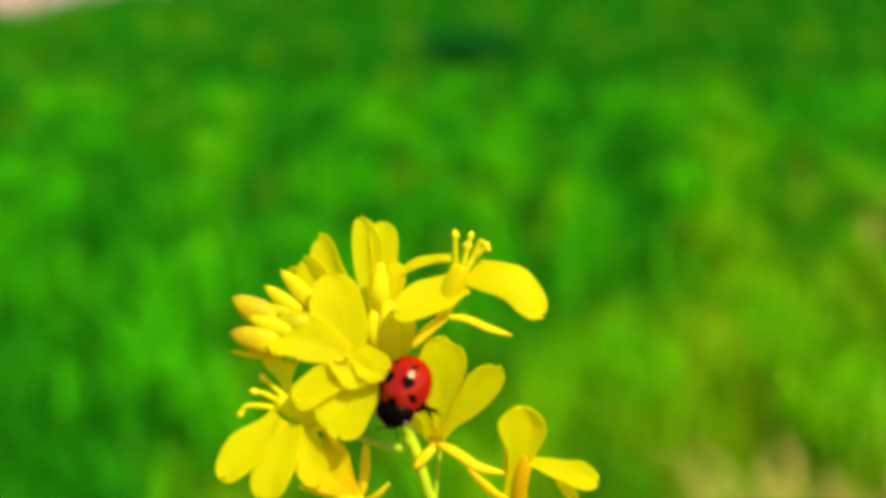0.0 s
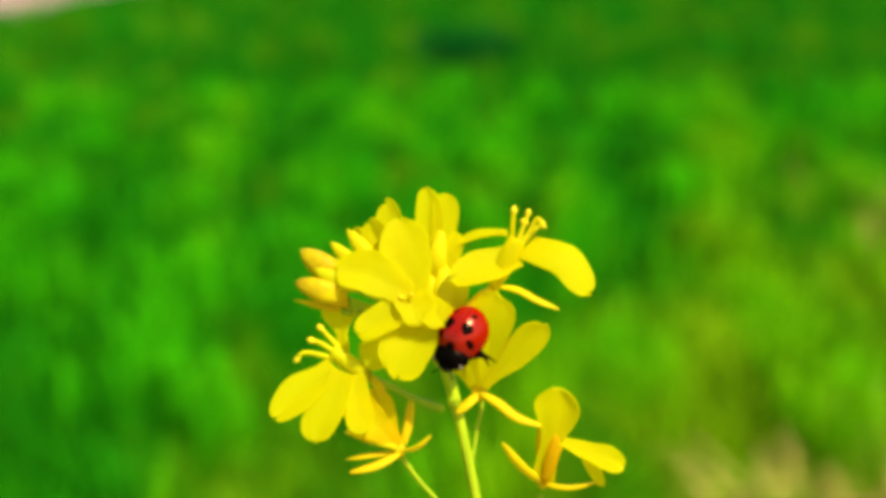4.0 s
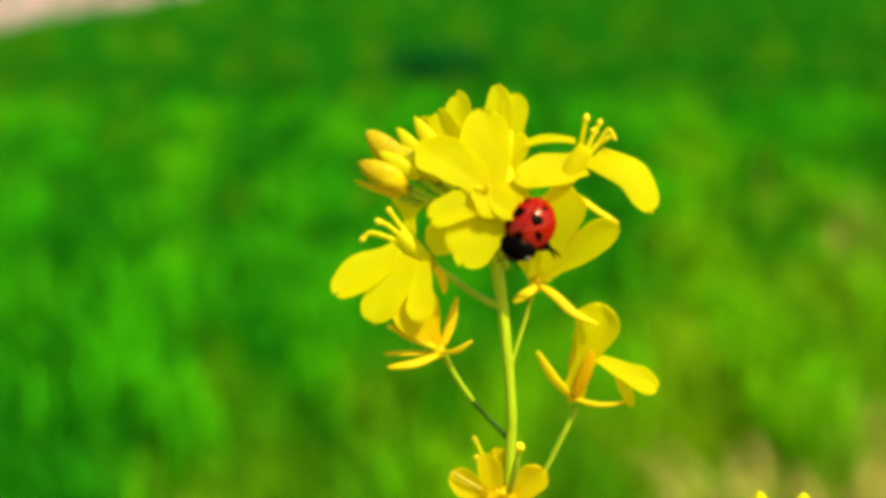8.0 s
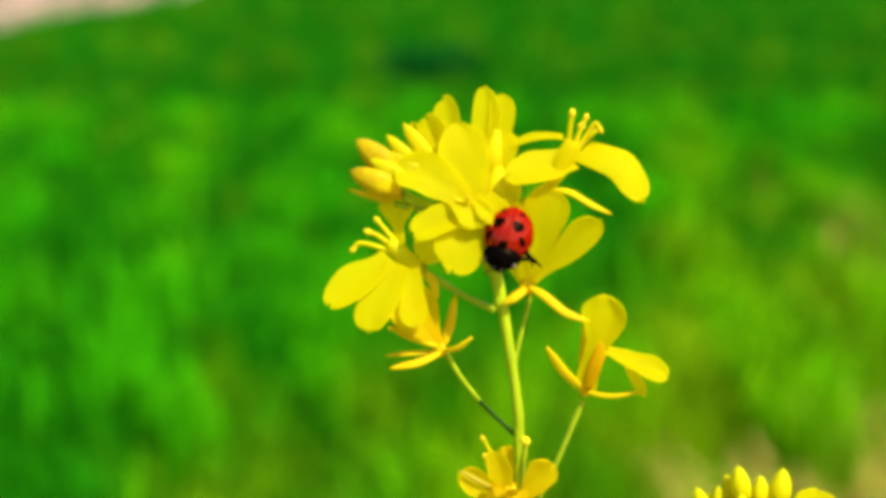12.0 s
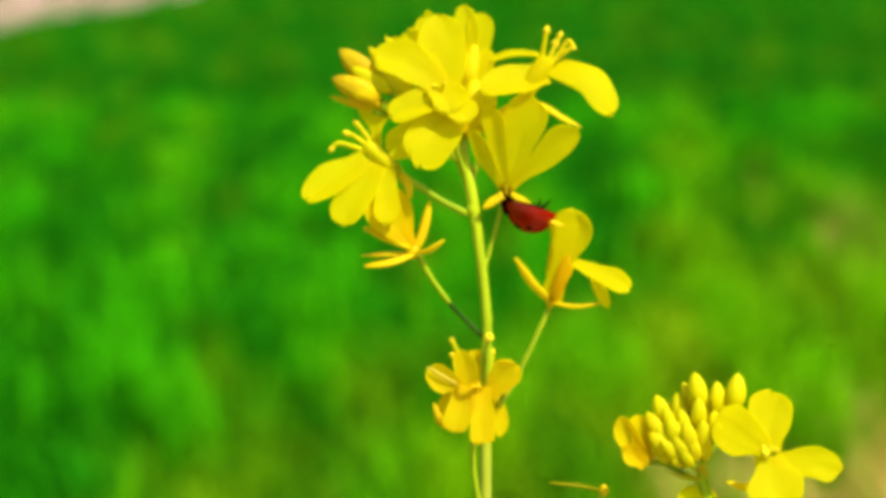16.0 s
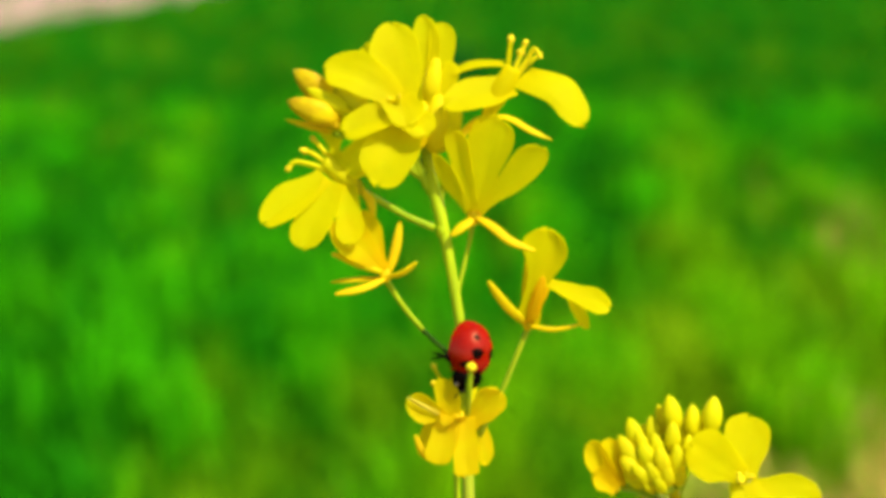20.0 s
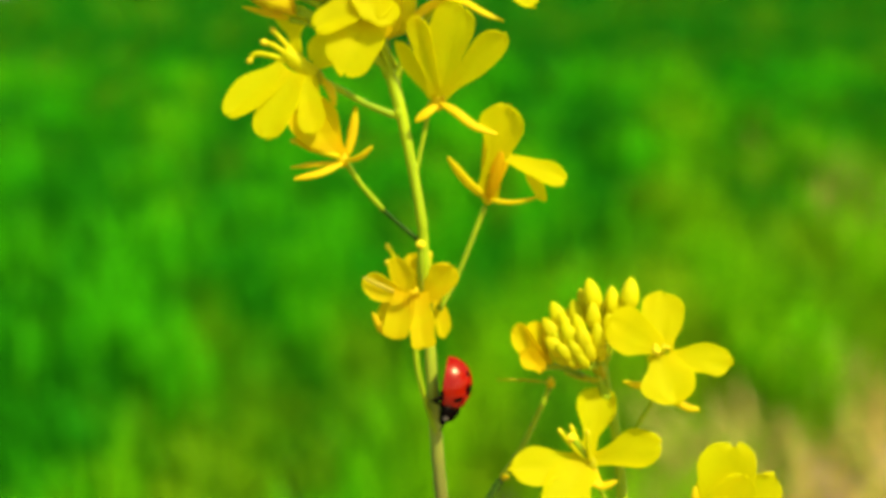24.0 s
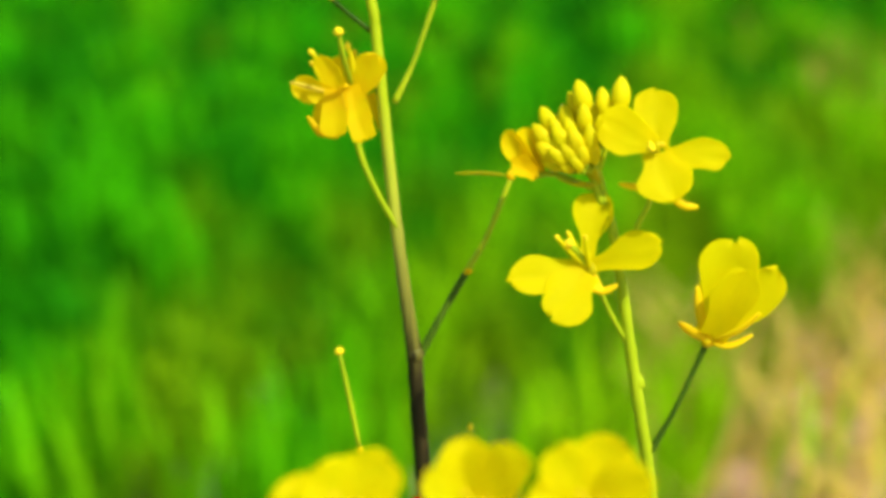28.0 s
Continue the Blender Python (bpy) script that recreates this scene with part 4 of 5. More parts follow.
def short_plant():
    p = short
    part("stem", tube(bmesh.new(), [V(q) for q in ((-4.53, -4.00, 50.17), (-4.17, -4.60, 46.86), (-3.34, -5.00, 42.45), (-2.78, -5.00, 36.88), (-2.28, -5.00, 30.19), (-1.78, -5.00, 24.62), (-1.25, -4.50, 19.44), (-0.65, -3.00, 10.44), (0.75, 0.00, -2.50))],
         [r * MM for r in (0.36, 0.45, 0.5, 0.55, 0.6, 0.62, 0.66, 0.75, 0.8)], 12, 8, 1.0, 0.12), STALK, p)
    for q in ((-2.28, -5.00, 31.03), (-1.72, -5.00, 27.69), (-1.26, -4.60, 21.15)):
        c = V(q)
        part("node", egg(bmesh.new(), c - Vector((0, 0, 0.001)), c + Vector((0, 0, 0.001)), 1.25 * MM, 0, 0.5, 10, 7), STALK, p)
    root = root_stem(p, (0.02, 0.04, -SHORT_AT[2] - 0.005), (0.8, 1.0, 1.3, 1.6))
    f = flower(p, (0.87, -7.00, 50.73), 1.2, GREEN_SEPAL, "fully open four-petalled yellow flower")
    petal(f, (0.91, -7.40, 50.62), (1.32, -6.20, 56.18), 4.36, cup=0.12, face=(0, -1, 0.2), claw=0.57, full=0.6, notch=0.0)
    petal(f, (0.65, -7.60, 50.63), (-4.57, -8.80, 53.71), 4.25, cup=0.12, face=(-0.1, -1, 0.2), claw=0.54, full=0.6, notch=0.0)
    petal(f, (1.57, -7.40, 49.96), (7.43, -8.60, 49.32), 3.16, cup=0.15, face=(0.1, -1, 0.3), claw=0.52, full=0.62, notch=0.0)
    petal(f, (0.73, -7.80, 50.09), (1.63, -10.00, 45.52), 4.80, cup=0.12, face=(0, -1, 0.4), claw=0.62, full=0.55, notch=0.0)
    for q in ((0.10, -8.80, 50.98), (1.08, -8.80, 50.87)):
        stamen(f, ((0.80, -7.40, 50.52), (0.50, -8.40, 50.54), q), 0.6)
    pistil(f, ((0.80, -7.40, 50.52), (0.36, -8.60, 50.55), (-0.04, -9.60, 50.62)), 0.5)
    sepal(f, ((0.89, -6.40, 47.50), (-1.03, -6.60, 47.02), (-2.80, -6.60, 47.42)), 0.82)
    sepal(f, ((1.34, -6.40, 46.72), (3.19, -6.60, 45.06), (4.75, -6.60, 44.61)), 0.93)
    stalk(p, ((1.02, -6.80, 50.28), (0.38, -5.60, 45.79), (-1.19, -5.00, 42.61), (-2.07, -5.00, 39.23)), (0.3, 0.26, 0.26, 0.3))
    f = flower(p, (-6.04, -7.00, 39.37), 1.2, GREEN_SEPAL, "open yellow flower turned half away")
    petal(f, (-6.32, -6.60, 39.66), (-4.99, -4.80, 46.66), 4.47, cup=0.25, face=(0, -1, 0.1), claw=0.3, full=0.7, start=0.3, notch=0.0)
    petal(f, (-5.79, -6.80, 39.68), (0.77, -8.40, 41.59), 3.60, cup=0.2, face=(0.1, -1, 0.3), claw=0.42, full=0.62, notch=0.0)
    petal(f, (-6.73, -7.20, 39.73), (-14.14, -9.20, 39.12), 3.71, cup=0.2, face=(-0.1, -1, 0.4), claw=0.52, full=0.6, notch=0.0)
    petal(f, (-6.67, -7.60, 39.33), (-10.45, -10.40, 35.46), 5.01, cup=0.18, face=(0, -1, 0.4), claw=0.57, full=0.55, notch=0.0)
    stamen(f, ((-6.40, -7.20, 39.61), (-7.95, -8.20, 41.17), (-9.21, -8.80, 42.76)), 0.6)
    stamen(f, ((-6.29, -7.20, 39.84), (-7.47, -7.80, 41.78), (-8.04, -8.00, 43.01)), 0.55)
    stamen(f, ((-6.20, -7.40, 39.64), (-6.55, -8.40, 41.51), (-6.60, -8.80, 42.64)), 0.5)
    pistil(f, ((-6.29, -7.20, 39.61), (-7.38, -8.00, 41.25), (-8.19, -8.40, 42.17)), 0.7)
    sepal(f, ((-5.82, -7.00, 39.03), (-5.23, -7.60, 37.33), (-3.61, -7.80, 37.79)), 0.87)
    sepal(f, ((-6.18, -7.20, 39.06), (-6.11, -7.60, 37.78), (-5.17, -8.00, 37.17)), 0.82)
    stalk(p, ((-5.79, -6.80, 38.79), (-4.42, -5.80, 35.28), (-3.21, -5.20, 32.81), (-1.93, -5.00, 30.38)), (0.26, 0.24, 0.24, 0.34))
    f = flower(p, (5.08, -6.00, 31.55), 1.3, SEPAL, "half-open cup-shaped yellow flower")
    petal(f, (5.53, -6.00, 31.89), (8.32, -6.60, 41.14), 5.5, cup=0.3, face=(0, -1, 0.1), claw=0.57, full=0.72, notch=0.0)
    petal(f, (5.95, -5.60, 31.70), (12.18, -6.40, 38.08), 4.5, cup=0.3, face=(0.2, -1, 0.1), claw=0.52, full=0.68, notch=0.0)
    petal(f, (5.35, -6.80, 32.03), (8.59, -8.60, 38.28), 4.6, cup=0.35, face=(0.1, -1, 0.2), claw=0.62, full=0.62, notch=0.0)
    petal(f, (5.60, -5.20, 31.40), (7.75, -4.40, 39.22), 4.14, cup=0.4, face=(-0.3, -1, 0), claw=0.62)
    sepal(f, ((4.88, -6.40, 31.85), (4.29, -7.00, 34.53), (4.16, -7.00, 37.09)), 0.98)
    sepal(f, ((4.66, -6.40, 31.74), (3.45, -6.80, 32.60), (2.18, -7.00, 33.65)), 0.98)
    sepal(f, ((5.51, -6.60, 31.54), (7.76, -7.40, 32.46), (9.96, -7.80, 34.18)), 0.98)
    sepal(f, ((5.44, -6.40, 31.28), (7.20, -7.00, 31.05), (9.25, -7.20, 31.97)), 1.09)
    stalk(p, ((5.02, -5.80, 31.17), (3.43, -5.40, 27.93), (1.39, -5.00, 24.08), (-0.91, -4.60, 20.43)), (0.32, 0.26, 0.26, 0.36), DARK_STALK)
    f = flower(p, (-10.99, -7.00, 49.10), 1.3, BROWN_BUD, "flower opening beside the buds, tinged orange")
    petal(f, (-10.84, -7.20, 48.95), (-13.58, -7.80, 52.99), 2.5, cup=0.55, face=(-0.2, -1, 0.1), claw=0.6, mat=FADING)
    petal(f, (-10.68, -6.60, 48.90), (-11.70, -7.00, 53.28), 2.6, cup=0.55, face=(0.3, -1, 0.1), claw=0.6, mat=AGED)
    petal(f, (-10.88, -7.60, 48.83), (-12.95, -8.60, 50.31), 2.3, cup=0.4, face=(-0.2, -1, 0.3), claw=0.6, mat=FADING)
    stalk(p, ((-10.81, -6.80, 48.86), (-8.53, -5.60, 48.64), (-4.65, -4.80, 46.89)), (0.3, 0.28, 0.3))
    young_bud(p, (-5.37, -6.00, 54.31), (-6.14, -6.00, 57.73), 1.94)
    young_bud(p, (-3.56, -5.00, 53.59), (-3.67, -5.00, 56.94), 1.73)
    young_bud(p, (-2.08, -5.50, 54.17), (-1.75, -5.50, 57.84), 2.04)
    young_bud(p, (-8.58, -6.00, 52.54), (-9.79, -6.00, 55.41), 1.73)
    young_bud(p, (-7.01, -5.00, 52.48), (-7.57, -5.00, 55.60), 1.73)
    young_bud(p, (-9.13, -7.00, 51.18), (-10.77, -7.00, 53.81), 1.63)
    young_bud(p, (-7.53, -7.40, 50.77), (-8.91, -8.00, 53.43), 1.84)
    young_bud(p, (-5.70, -6.80, 52.48), (-5.89, -7.40, 55.36), 1.63)
    young_bud(p, (-8.62, -7.40, 50.01), (-10.65, -8.00, 51.91), 1.73)
    young_bud(p, (-6.49, -7.80, 50.48), (-7.36, -8.60, 53.14), 1.73)
    young_bud(p, (-7.80, -7.80, 49.61), (-9.63, -8.60, 51.30), 1.43)
    young_bud(p, (-5.35, -7.40, 50.45), (-5.57, -8.20, 53.44), 1.53)
    young_bud(p, (-7.27, -4.40, 51.88), (-8.12, -4.00, 54.66), 1.53)
    young_bud(p, (-5.90, -4.20, 52.99), (-6.44, -4.00, 56.01), 1.53)
    young_bud(p, (-4.19, -4.00, 52.42), (-4.36, -3.60, 55.49), 1.53)
    young_bud(p, (-7.04, -7.80, 49.66), (-8.35, -8.80, 51.64), 1.33)
    young_bud(p, (-9.35, -6.00, 50.06), (-11.01, -6.00, 52.21), 1.43)
    young_bud(p, (-4.33, -6.40, 51.47), (-4.17, -6.80, 54.24), 1.43)
    young_bud(p, (-7.87, -6.60, 51.81), (-9.10, -6.80, 54.35), 1.43)
    young_bud(p, (-8.38, -7.20, 50.43), (-9.95, -7.60, 52.53), 1.43)
    young_bud(p, (-6.83, -7.00, 51.62), (-7.64, -7.40, 54.27), 1.43)
    young_bud(p, (-6.03, -7.60, 49.37), (-6.71, -8.60, 51.84), 1.43)
    young_bud(p, (-3.16, -4.60, 52.45), (-2.68, -4.40, 55.35), 1.43)
    young_bud(p, (-5.07, -7.00, 49.32), (-5.19, -7.80, 52.11), 1.33)
    young_bud(p, (-8.38, -7.20, 49.12), (-10.30, -7.80, 50.48), 1.22)
    young_bud(p, (-7.20, -7.40, 48.81), (-8.93, -8.20, 50.08), 1.12)
    young_bud(p, (-6.36, -7.60, 48.83), (-7.68, -8.60, 50.54), 1.22)
    young_bud(p, (-6.10, -4.80, 53.92), (-6.85, -4.60, 56.70), 1.33)
    for q, r in (((-6.81, -6.00, 48.12), 0.9), ((-5.89, -6.60, 50.38), 1.0), ((-8.62, -6.40, 48.27), 0.8)):
        part("bract", tube(bmesh.new(), [V((-4.56, -5.00, 47.58)), V(tuple(0.5 * (x + y) for x, y in zip(q, (-4.56, -5.00, 46.91)))), V(q)], [r * MM * k for k in (0.3, 0.6, 0.15)], 8, 5, 0.5), GREEN_SEPAL, p)
    stalk(p, ((-5.47, -5.50, 50.01), (-5.04, -5.20, 47.76), (-4.31, -4.80, 45.49)), (0.34, 0.34, 0.36))
    return root


SHORT_ROOT = short_plant()


# ---- low blossoms close to the lens ----
LOW_AT = (0.0066, 0.0597, 0.3548)
LOW_REF = pose(*LOW_AT, -21.84, -0.00, -0.68)
low = tagged(new("mustard_plant"), "low yellow mustard plant with broad round petals", "flower", "mustard plants")
low.matrix_basis = LOW_REF


def low_plant():
    p = low
    part("stem", tube(bmesh.new(), [V(q) for q in ((-0.60, 0.00, 7.59), (-0.32, 0.00, 4.39), (0.00, 0.00, 0.00))], [r * MM for r in (0.5, 0.55, 0.6)], 10, 8, 1.0, 0.12), STALK, p)
    root = root_stem(p, (0.01, 0.02, -LOW_AT[2] - 0.005), (0.6, 0.8, 1.0, 1.3))
    for c, tips in (((-9.79, -2.00, 10.24), (((-12.21, -3.00, 13.04), 5.2), ((-6.48, -2.00, 13.90), 5.0), ((-14.72, -3.00, 11.42), 4.6), ((-8.04, -5.00, 9.95), 4.8))),
                    ((-0.95, 1.00, 9.80), (((-1.62, 2.00, 14.81), 4.6), ((1.22, 0.00, 13.92), 4.8), ((-3.97, 0.00, 12.80), 4.6), ((-0.88, -4.00, 9.72), 4.4), ((2.75, -1.00, 14.20), 4.4))),
                    ((6.89, -1.00, 10.22), (((4.71, -2.00, 14.57), 4.6), ((9.38, -1.00, 15.11), 5.4), ((2.61, -3.00, 11.42), 4.2), ((11.09, -3.00, 12.57), 4.6)))):
        f = flower(p, c, 1.4, GREEN_SEPAL, "open yellow flower with broad round petals")
        for t, w in tips:
            petal(f, c, t, w * 0.92, cup=0.15, face=(0, -1, 0.5), claw=0.35, full=0.55)
        for k in range(4):
            a = k * math.pi / 2 + 0.5
            stamen(f, (c, tuple(x + y for x, y in zip(c, (0.6 * math.cos(a), -0.8, 0.6 * math.sin(a)))), tuple(x + y for x, y in zip(c, (1.1 * math.cos(a), -1.8, 1.1 * math.sin(a) + 0.4)))), 0.6)
        stalk(p, (c, tuple(0.5 * (x + y) + z for x, y, z in zip(c, (-0.56, 0.00, 7.59), (0, 0.8, -0.6))), (-0.48, 0.00, 5.99)), (0.3, 0.28, 0.32))
    return root


low_plant()


# ---- the ladybird ----
beetle = tagged(new("ladybird"), "glossy red ladybird beetle with black spots", "beetle")
beetle.scale = (0.94, 0.94, 0.94)


def dome_point(x, y):
    """Height of the beetle's back over (x, y), in mm."""
    a, b, h = 3.05, 2.5, 2.9
    q = 1 - ((x + 1.1) / a) ** 2 - (y / b) ** 2
    return 0.55 + h * math.sqrt(max(q, 0)) ** 0.92


def wing_case(side):
    bm = bmesh.new()
    n, m = 16, 10
    rows = []
    for i in range(n + 1):
        u = -math.pi / 2 + math.pi * i / n
        x = -1.1 + 3.05 * math.sin(u)
        half = 2.5 * math.cos(u)
        row = []
        for j in range(m + 1):
            th = math.pi / 2 * j / m
            y = max(half * math.sin(th), 0.0)
            z = dome_point(x, y) - (0.10 * math.exp(-(y / 0.10) ** 2))
            row.append(bm.verts.new((x * MM, side * (y + 0.015) * MM, (z if j < m else 0.45) * MM)))
        rows.append(row)
    for a, b in zip(rows, rows[1:]):
        for j in range(m):
            f = (a[j], b[j], b[j + 1], a[j + 1])
            try:
                bm.faces.new(f if side < 0 else f[::-1])
            except ValueError:
                pass
    bmesh.ops.remove_doubles(bm, verts=bm.verts, dist=1e-6)
    return part("wing_case", bm, RED, beetle)


def spot(cx, cy, rx, ry, parent):
    bm = bmesh.new()
    mid = bm.verts.new((cx * MM, cy * MM, (dome_point(cx, cy) + 0.035) * MM))
    last = [mid]
    for ring in (0.5, 0.85, 1.0):
        loop = []
        for k in range(18):
            a = 2 * math.pi * k / 18
            w = 1 + 0.10 * math.sin(3 * a + cx * 5) + 0.06 * math.sin(5 * a + cy)
            x, y = cx + rx * ring * w * math.cos(a), cy + ry * ring * w * math.sin(a)
            loop.append(bm.verts.new((x * MM, y * MM, (dome_point(x, y) + (0.035 if ring < 1 else 0.0)) * MM)))
        for k in range(18):
            if len(last) == 1:
                bm.faces.new((mid, loop[k], loop[(k + 1) % 18]))
            else:
                bm.faces.new((last[k], loop[k], loop[(k + 1) % 18], last[(k + 1) % 18]))
        last = loop
    part("spot", bm, BLACK, parent, "round black spot")


def body_egg(centre, size, seg=20, rings=12, flat_below=1.0):
    bm = bmesh.new()
    bmesh.ops.create_uvsphere(bm, u_segments=seg, v_segments=rings, radius=1.0)
    for v in bm.verts:
        z = v.co.z * (flat_below if v.co.z < 0 else 1)
        v.co = Vector(((centre[0] + size[0] * v.co.x) * MM, (centre[1] + size[1] * v.co.y) * MM, (centre[2] + size[2] * z) * MM))
    return bm


LEGS = []


def leg(x, side, turn):
    bm = bmesh.new()
    tube(bm, [Vector(q) * MM for q in ((0, 0, 0), (0, side * 1.15, 0.12), (0.05, side * 1.9, 0.0))], [r * MM for r in (0.20, 0.24, 0.2)], 7, 4, 0.7)
    tube(bm, [Vector(q) * MM for q in ((0.05, side * 1.85, 0.02), (0.1, side * 2.35, -0.35), (0.12, side * 2.65, -0.75))], [r * MM for r in (0.17, 0.14, 0.1)], 7, 4)
    tube(bm, [Vector(q) * MM for q in ((0.12, side * 2.62, -0.72), (0.16, side * 2.85, -0.9), (0.22, side * 3.1, -0.92))], [r * MM for r in (0.1, 0.08, 0.04)], 6, 3)
    ob = part("leg", bm, BLACK, beetle)
    at = pose(x * MM, side * 1.0 * MM, 0.45 * MM, 0, 0, turn * side)
    ob.matrix_basis = at
    LEGS.append((ob, at, side))


def ladybird():
    part("abdomen", body_egg((-0.8, 0, 0.62), (3.0, 2.3, 0.5), flat_below=0.8), BLACK, beetle)
    for side in (-1, 1):
        case = wing_case(side)
        spot(0.25, side * 1.7, 0.36, 0.34, case)
        spot(-0.9, side * 1.0, 0.60, 0.58, case)
        spot(-2.55, side * 1.0, 0.30, 0.28, case)
        spot(1.15, side * 0.2, 0.30, 0.24, case)
    pro = part("pronotum", body_egg((1.65, 0, 0.85), (1.4, 1.95, 1.55), flat_below=0.4), BLACK, beetle)
    for side in (-1, 1):
        part("pale_patch", body_egg((2.35, side * 1.45, 1.05), (0.34, 0.26, 0.34), 10, 8), IVORY, pro)
    head = part("head", body_egg((2.75, 0, 0.75), (0.6, 0.8, 0.5), 14, 10), BLACK, beetle)
    for side in (-1, 1):
        part("eye", body_egg((2.9, side * 0.66, 0.88), (0.22, 0.18, 0.24), 8, 6), BLACK, head)
        part("pale_mark", body_egg((3.12, side * 0.36, 1.0), (0.12, 0.14, 0.12), 8, 6), IVORY, head)
        part("antenna", tube(bmesh.new(), [Vector(q) * MM for q in ((3.15, side * 0.5, 0.7), (3.55, side * 0.9, 0.75), (3.85, side * 1.15, 0.7))], [r * MM for r in (0.06, 0.05, 0.1)], 6, 4), BLACK, head)
    for x, turn in ((1.5, 35), (0.3, 5), (-0.9, -30)):
        for side in (-1, 1):
            leg(x, side, turn)


ladybird()

# ---- what moves ----
# seconds, the tall plant's turn in degrees, and its stem's shift in mm (sideways, up)
TALL_ROWS = [
    (0.0, -16.86, -6.81, 5.39, 3.78, 0.58),
    (0.5, -17.25, -5.69, 4.13, 1.93, 0.28),
    (1.0, -19.29, -3.01, 2.62, 0.07, -0.03),
    (1.5, -19.10, -1.52, 2.40, 0.08, 0.02),
    (2.0, -18.57, -4.11, 3.36, 0.08, 0.06),
    (2.5, -17.98, -2.92, 2.84, 0.17, 0.03),
    (3.0, -18.02, -4.94, 3.27, 0.25, 0.00),
    (3.5, -18.35, -2.11, 2.53, 0.10, -0.02),
    (5.5, -18.22, -2.34, 2.95, -0.49, -0.14),
    (6.0, -18.28, -3.93, 3.36, -0.64, -0.17),
    (6.5, -16.94, -1.03, 2.24, -0.84, -0.13),
    (7.0, -17.04, 0.42, 1.53, -1.05, -0.09),
    (7.5, -17.45, 3.80, 0.87, -0.94, 0.07),
    (8.0, -14.94, 5.04, 1.16, -0.84, 0.23),
    (8.5, -16.28, 1.97, 0.99, -0.32, 0.15),
    (9.0, -17.82, -0.92, 0.81, 0.19, 0.06),
    (9.5, -19.65, -2.20, 0.63, 0.27, 0.04),
    (10.0, -20.37, -1.36, -0.28, 0.34, 0.02),
    (10.5, -18.06, -1.31, 0.42, -0.23, -0.05),
    (11.0, -17.26, 2.46, 0.21, -0.80, -0.12),
    (11.5, -16.95, 0.79, 0.64, -0.72, -0.09),
    (13.5, -15.95, 3.36, -0.09, -0.41, 0.02),
    (14.0, -16.28, 2.48, 0.13, -0.33, 0.05),
    (14.5, -18.38, 0.07, -0.40, 0.18, 0.04),
    (15.0, -17.90, 4.24, -2.83, 0.68, 0.03),
    (15.5, -18.86, 2.51, -1.90, -0.18, 0.12),
    (16.0, -16.66, 2.50, -1.40, -1.04, 0.21),
    (16.5, -16.60, 1.84, -1.22, -0.47, 0.10),
    (17.0, -17.00, -0.54, -0.37, 0.11, -0.01),
    (17.5, -14.50, -0.72, 0.52, -0.07, 0.01),
    (18.0, -13.84, 1.62, 0.78, -0.24, 0.03),
    (18.5, -12.70, 4.14, 0.44, -0.09, 0.08),
    (19.0, -15.25, 2.64, 0.64, 0.07, 0.13),
    (19.5, -15.31, -0.06, 0.72, 0.03, 0.06),
    (20.0, -15.00, 0.00, -0.00, -0.00, 0.00),
    (20.5, -12.83, -0.92, 0.31, 0.04, 0.04),
    (22.5, -13.03, -2.08, 0.63, 0.22, 0.22),
    (23.0, -13.26, -1.24, 0.70, 0.26, 0.27),
    (23.5, -12.12, -1.28, 0.28, 0.72, 0.14),
    (24.0, -11.19, -1.25, 0.13, 1.19, 0.02),
    (24.5, -10.58, -0.72, 0.14, 0.87, 0.14),
    (25.0, -10.12, -1.03, 0.26, 0.55, 0.26),
    (25.5, -11.97, -0.40, -0.23, 0.34, 0.15),
    (26.0, -11.49, -1.28, -0.39, 0.14, 0.04),
    (26.5, -9.80, -1.08, -0.32, 0.54, 0.31),
    (27.0, -8.48, -2.25, 0.00, 0.94, 0.58),
    (27.5, -11.11, -3.16, 0.34, 0.15, 0.35),
    (28.0, -14.57, -2.97, 1.68, -1.73, -0.16),
]
